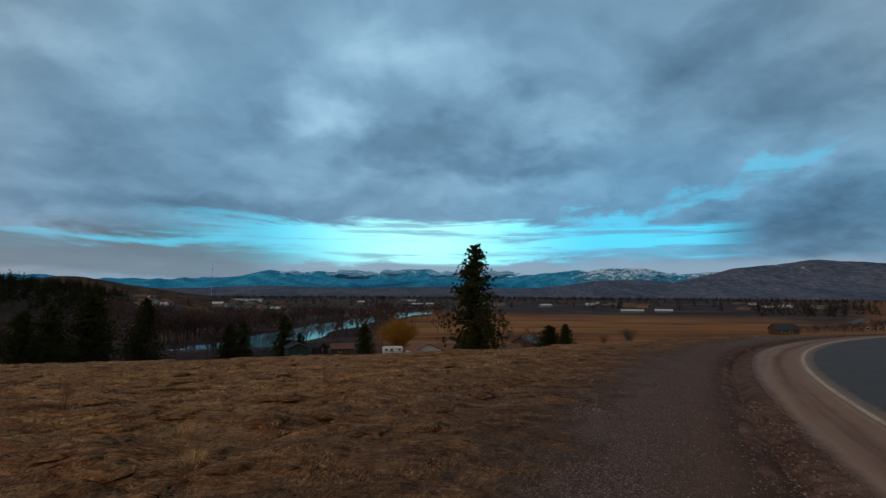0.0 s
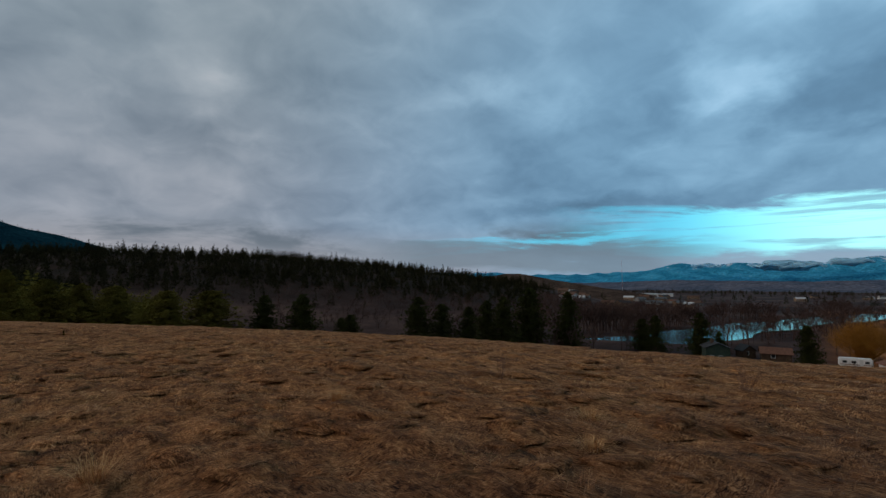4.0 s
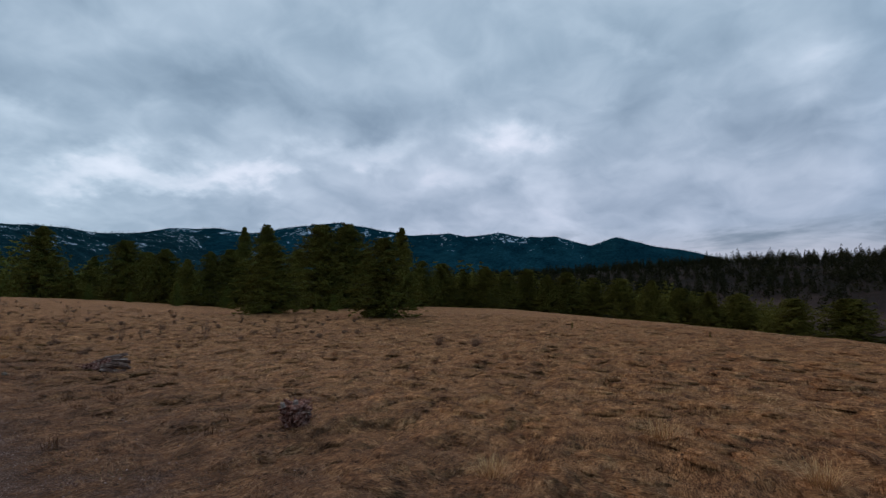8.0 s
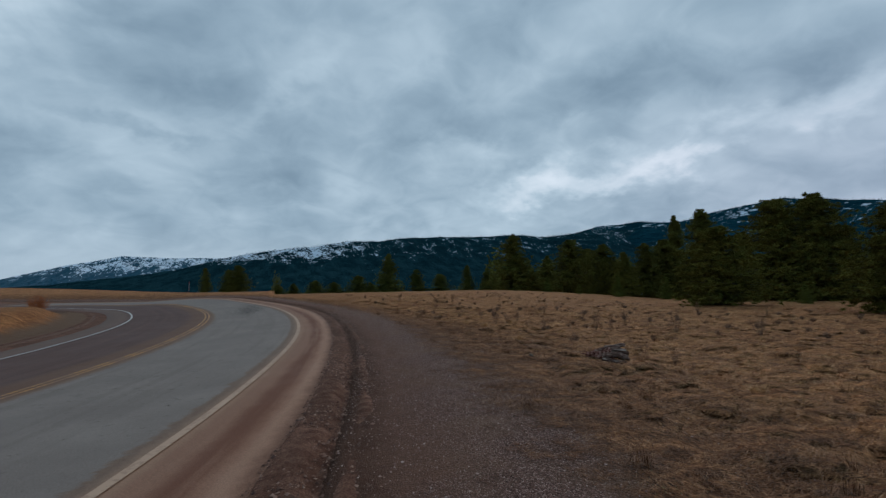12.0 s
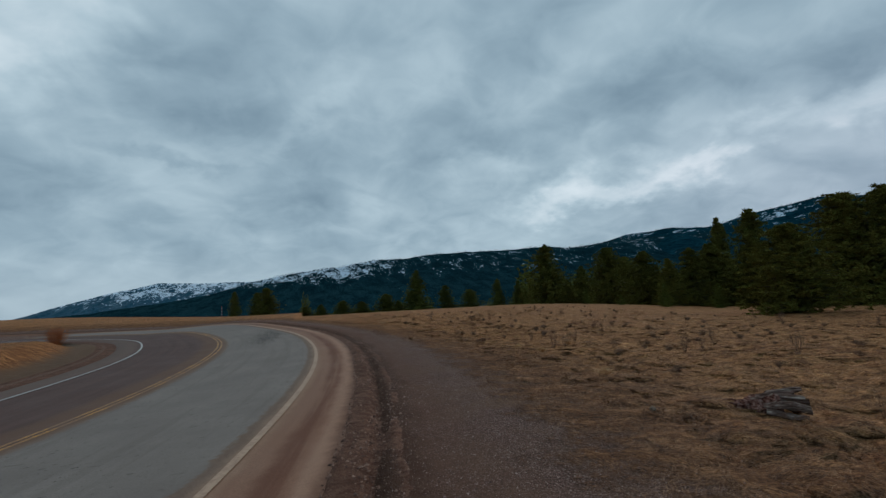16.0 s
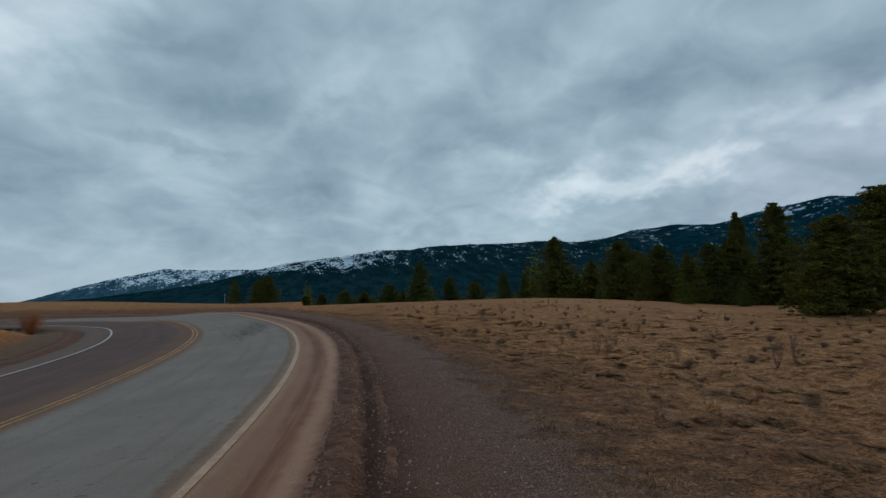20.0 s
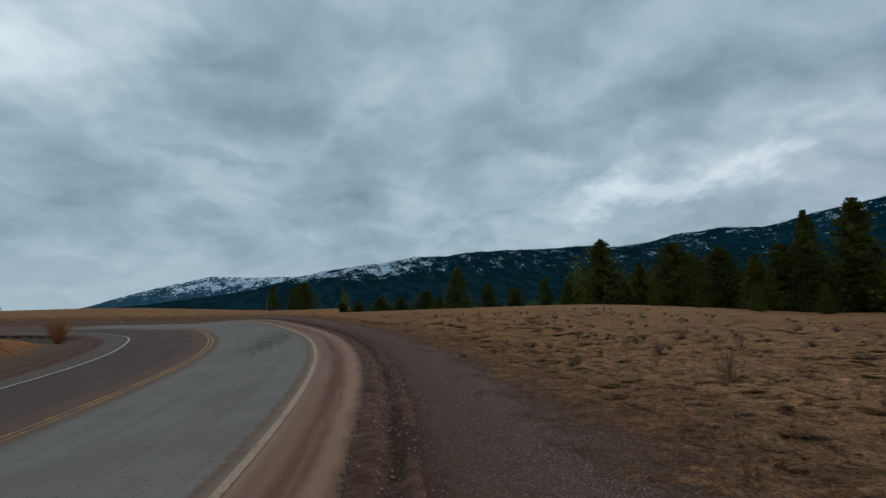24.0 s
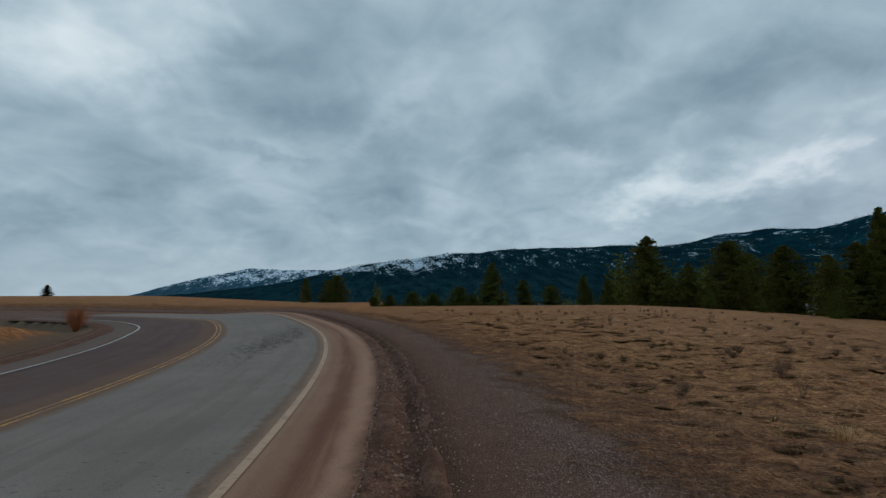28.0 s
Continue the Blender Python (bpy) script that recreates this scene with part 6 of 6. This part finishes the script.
def rotten(N, co):
    f = N.noise(co, 22.0, 6, 0.7)
    return N.ramp(f, (0.34, (0.03, 0.011, 0.009)), (0.5, (0.19, 0.068, 0.046)), (0.68, (0.46, 0.25, 0.19))), f


GREYWOOD = material("weathered_grey_wood", weathered, 0.9, 0.8, 0.02, 0.1)
ROTWOOD = material("rotten_red_brown_wood", rotten, 0.95, 0.9, 0.03, 0.05)


def gnarled(rng, p0, p1, r0, r1, sides=9, rings=8, lump=0.18):
    """A crooked, lumpy piece of wood, closed at both ends."""
    p0, p1 = np.array(p0, float), np.array(p1, float)
    ax = (p1 - p0) / np.linalg.norm(p1 - p0)
    u = np.cross(ax, [0.3, 0.2, 0.9])
    u /= np.linalg.norm(u)
    w = np.cross(ax, u)
    bend = rng.normal(size=3) * 0.06 * np.linalg.norm(p1 - p0)
    bm = bmesh.new()
    loops = []
    ridges = 1 + lump * rng.normal(size=sides)
    for i in range(rings):
        t = i / (rings - 1)
        c = p0 + (p1 - p0) * t + bend * math.sin(math.pi * t)
        r = (r0 + (r1 - r0) * t) * (1 + lump * 0.5 * rng.normal())
        loops.append([bm.verts.new(c + r * ridges[k] * (1 + 0.1 * rng.normal()) * (math.cos(6.2832 * k / sides) * u + math.sin(6.2832 * k / sides) * w)) for k in range(sides)])
    for a, b in zip(loops, loops[1:]):
        for k in range(sides):
            bm.faces.new((a[k], a[(k + 1) % sides], b[(k + 1) % sides], b[k]))
    bm.faces.new(loops[0][::-1]), bm.faces.new(loops[-1])
    bmesh.ops.recalc_face_normals(bm, faces=bm.faces[:])
    return bm


PALEWOOD = two_tone("bleached_wood", (0.2, 0.13, 0.1), (0.38, 0.265, 0.215), 30, 0.9, 0.6, 0.01, 0.1)


def fallen_stump(label, at, turn, seed):
    """A pulled-up stump on its side: a dark tangled root mass, grey splintered prongs fanning the other way."""
    rng = np.random.RandomState(seed)
    st = new("dead_stump")
    st.matrix_world = pose(*at, 0, 0, turn) @ Matrix.Scale(0.86, 4)
    part("root_mass", gnarled(rng, (-0.5, 0, 0.12), (0.16, 0, 0.24), 0.13, 0.22, 16, 12, 0.22), ROTWOOD, st, "dark rotten root mass")
    for x1, y1, z1, r in ((0.48, 0.08, 0.5, 0.062), (0.36, 0.0, 0.43, 0.06), (0.5, -0.06, 0.36, 0.064), (0.56, 0.02, 0.28, 0.066), (0.55, -0.13, 0.2, 0.066), (0.58, -0.02, 0.13, 0.07), (0.5, -0.2, 0.08, 0.07), (0.45, 0.2, 0.1, 0.08)):
        p0 = (-0.12 + 0.06 * rng.normal(), y1 * 0.6, 0.14 + 0.34 * z1)
        part("prong", gnarled(rng, p0, (x1, y1, z1), r * 1.15, r * 0.62, 10, 10, 0.2), GREYWOOD, st, "grey splintered wood")
    for _ in range(34):
        u, a = rng.uniform(-0.58, 0.1), rng.uniform(-0.2, 3.3)
        rr = 0.12 + 0.1 * (u + 0.58)
        p = np.array([u, rr * math.cos(a), 0.15 + rr * math.sin(a)])
        q = p + np.array([rng.normal(-0.07, 0.1), 0.1 * math.cos(a) + 0.05 * rng.normal(), 0.06 * math.sin(a) - 0.06 * rng.rand()])
        q[2] = max(q[2], 0.015)
        part("root", gnarled(rng, p, q, rng.uniform(0.012, 0.026), 0.006, 5, 6, 0.2), ROTWOOD, st)
    return tagged(st, label, "stump", "dead stumps")


def upright_stump(label, at, turn, seed):
    """A small broken stump, a knot of red-brown roots with two bleached knobs."""
    rng = np.random.RandomState(seed)
    st = new("dead_stump")
    st.matrix_world = pose(*at, 0, 0, turn) @ Matrix.Diagonal((1.28, 1.28, 0.92, 1))
    part("root_mass", gnarled(rng, (0.03, 0, 0.02), (-0.04, 0.02, 0.33), 0.125, 0.125, 16, 10, 0.3), ROTWOOD, st, "dark red-brown root mass")
    for x1, z1, r in ((-0.14, 0.385, 0.036), (0.0, 0.4, 0.04)):
        knob = gnarled(rng, (x1 * 0.9, -0.03, z1 - 0.08), (x1, -0.06, z1), r * 1.1, r * 0.55, 10, 6, 0.2)
        part("knob", knob, PALEWOOD, st, "bleached pale knob")
    for _ in range(46):
        a, zz = rng.uniform(0, 6.283), rng.uniform(0.05, 0.36)
        p = np.array([0.09 * math.cos(a), 0.09 * math.sin(a), zz])
        q = p + np.array([0.08 * math.cos(a + rng.normal() * 0.7), 0.08 * math.sin(a + rng.normal() * 0.7), rng.uniform(-0.08, 0.09)])
        q[2] = max(q[2], 0.015)
        part("root", gnarled(rng, p, q, rng.uniform(0.018, 0.036), 0.008, 6, 6, 0.25), GREYWOOD if rng.rand() < 0.22 else ROTWOOD, st)
    return tagged(st, label, "stump", "dead stumps")


x, y = -8.05, -12.45
fallen_stump("weathered grey stump lying with splayed prongs in dry grass", (x, y, surface(x, y) - 0.07), 138, 31)
x, y = -6.05, -5.27
upright_stump("small broken red-brown stump with pale knobs in the grass", (x, y, surface(x, y) - 0.02), 129, 37)


# ---- masts and the lone tree on the plateau ----
def mast(label, at, h, r, bands):
    m = new("radio_mast")
    m.matrix_world = pose(*at)
    mats = (two_tone("red_mast_paint", (0.35, 0.06, 0.04), (0.42, 0.08, 0.05), 1), two_tone("white_mast_paint", (0.6, 0.6, 0.6), (0.7, 0.7, 0.7), 1))
    for i in range(bands):
        V, F = [], []
        z0, z1 = h * i / bands, h * (i + 1) / bands
        c = [(r * math.cos(a), r * math.sin(a)) for a in (0.3, 2.4, 4.5)]
        for k in range(3):
            limb(V, F, (*c[k], z0), (*c[k], z1), r * 0.16, r * 0.16, 4)
            for q in range(3):
                za, zb = z0 + (z1 - z0) * q / 3, z0 + (z1 - z0) * (q + 1) / 3
                limb(V, F, (*c[k], za), (*c[(k + 1) % 3], zb), r * 0.09, r * 0.09, 3)
        mesh_object("section", np.array(V), np.array(F), mats[i % 2], m)
    tagged(m, label, "mast")


mast("tall thin lattice radio mast on the valley plain", spot(26.0, 1400), 95, 0.6, 10)
mast("red and white lattice radio mast beyond the field", spot(189.3, 620), 12, 0.4, 7)
x, y = 242.0, -395.0
conifer("pine_tree", "lone dark round-headed tree on the plateau", NEEDLE_FAR, PINES[1], (x, y, surface(x, y) - 0.4), (1.4, 1.4, 0.85))


# ---- stones in the grass and on the verge ----
LICHEN = two_tone("lichen_covered_stone", (0.13, 0.09, 0.065), (0.26, 0.185, 0.135), 40, 0.95, 0.9, 0.012, 0.1)


def field_stone(label, x, y, wide, tall, seed):
    rng = np.random.RandomState(seed)
    bm = bmesh.new()
    bmesh.ops.create_icosphere(bm, subdivisions=3, radius=1.0)
    ph = rng.uniform(0, 6.28, 6)
    for v in bm.verts:
        k = 1 + 0.14 * math.sin(3.1 * v.co.x + ph[0]) + 0.12 * math.sin(4.3 * v.co.y + ph[1]) + 0.07 * math.sin(8 * v.co.z + 6 * v.co.x + ph[2])
        v.co = Vector((v.co.x * wide * k, v.co.y * wide * 0.7 * k, v.co.z * tall * k))
    me = bpy.data.meshes.new("stone")
    bm.to_mesh(me)
    bm.free()
    me.materials.append(LICHEN)
    ob = new("stone", me)
    ob.matrix_world = pose(x, y, float(turf(x, y)) + tall * 0.25, 0, 0, rng.uniform(0, 360))
    return tagged(ob, label, "stone", "stones in the grass")


field_stone("flat pale lichen-grown stone sunk in the grass", -4.5, -1.36, 0.14, 0.035, 1)
field_stone("flat pale lichen-grown stone sunk in the grass", -4.62, -1.02, 0.12, 0.03, 2)
field_stone("small pale stone beside the mossy grass", -4.7, -0.8, 0.04, 0.03, 3)
field_stone("small pale stone at the grass edge", -6.34, -12.86, 0.05, 0.035, 4)


# ---- bunchgrass that stands above the matted grass ----
GOLDEN = straw_mat("golden_bunchgrass_blades", (0.34, 0.15, 0.052), (0.56, 0.28, 0.11), (0.72, 0.43, 0.19))


def bunchgrass(x, y, length, count, seed):
    rng = np.random.RandomState(seed)
    a = rng.uniform(0, 2 * np.pi, count)
    r = 0.07 * length / 0.4 * np.sqrt(rng.rand(count))
    bx, by = r * np.cos(a), r * np.sin(a)
    V, F = blades(rng, bx, by, np.full(count, -0.03), a + rng.normal(0, 0.5, count), length * rng.uniform(0.55, 1.1, count), 0.0034 * rng.uniform(0.7, 1.3, count),
                  rng.uniform(0.7, 1.5, count), 0.62)
    ob = mesh_object("bunchgrass", V, F, GOLDEN)
    ob.matrix_world = pose(x, y, float(turf(x, y)))
    return tagged(ob, "standing tuft of golden dry bunchgrass", "grass", "bunchgrass tufts")


for i, (x, y, length) in enumerate(((-7.4, -0.75, 0.55), (-6.2, 0.53, 0.48), (-5.3, -2.3, 0.4), (-9.0, -23.6, 0.5), (-9.35, -22.3, 0.45), (-11.6, -24.4, 0.55), (-3.88, 5.4, 0.42), (-3.28, 4.4, 0.36),
                                    (-8.6, -3.4, 0.4), (-7.9, -16.4, 0.42), (-8.3, -9.0, 0.36), (-7.0, 3.6, 0.4))):
    bunchgrass(x, y, length * 1.4, 260, 60 + i)
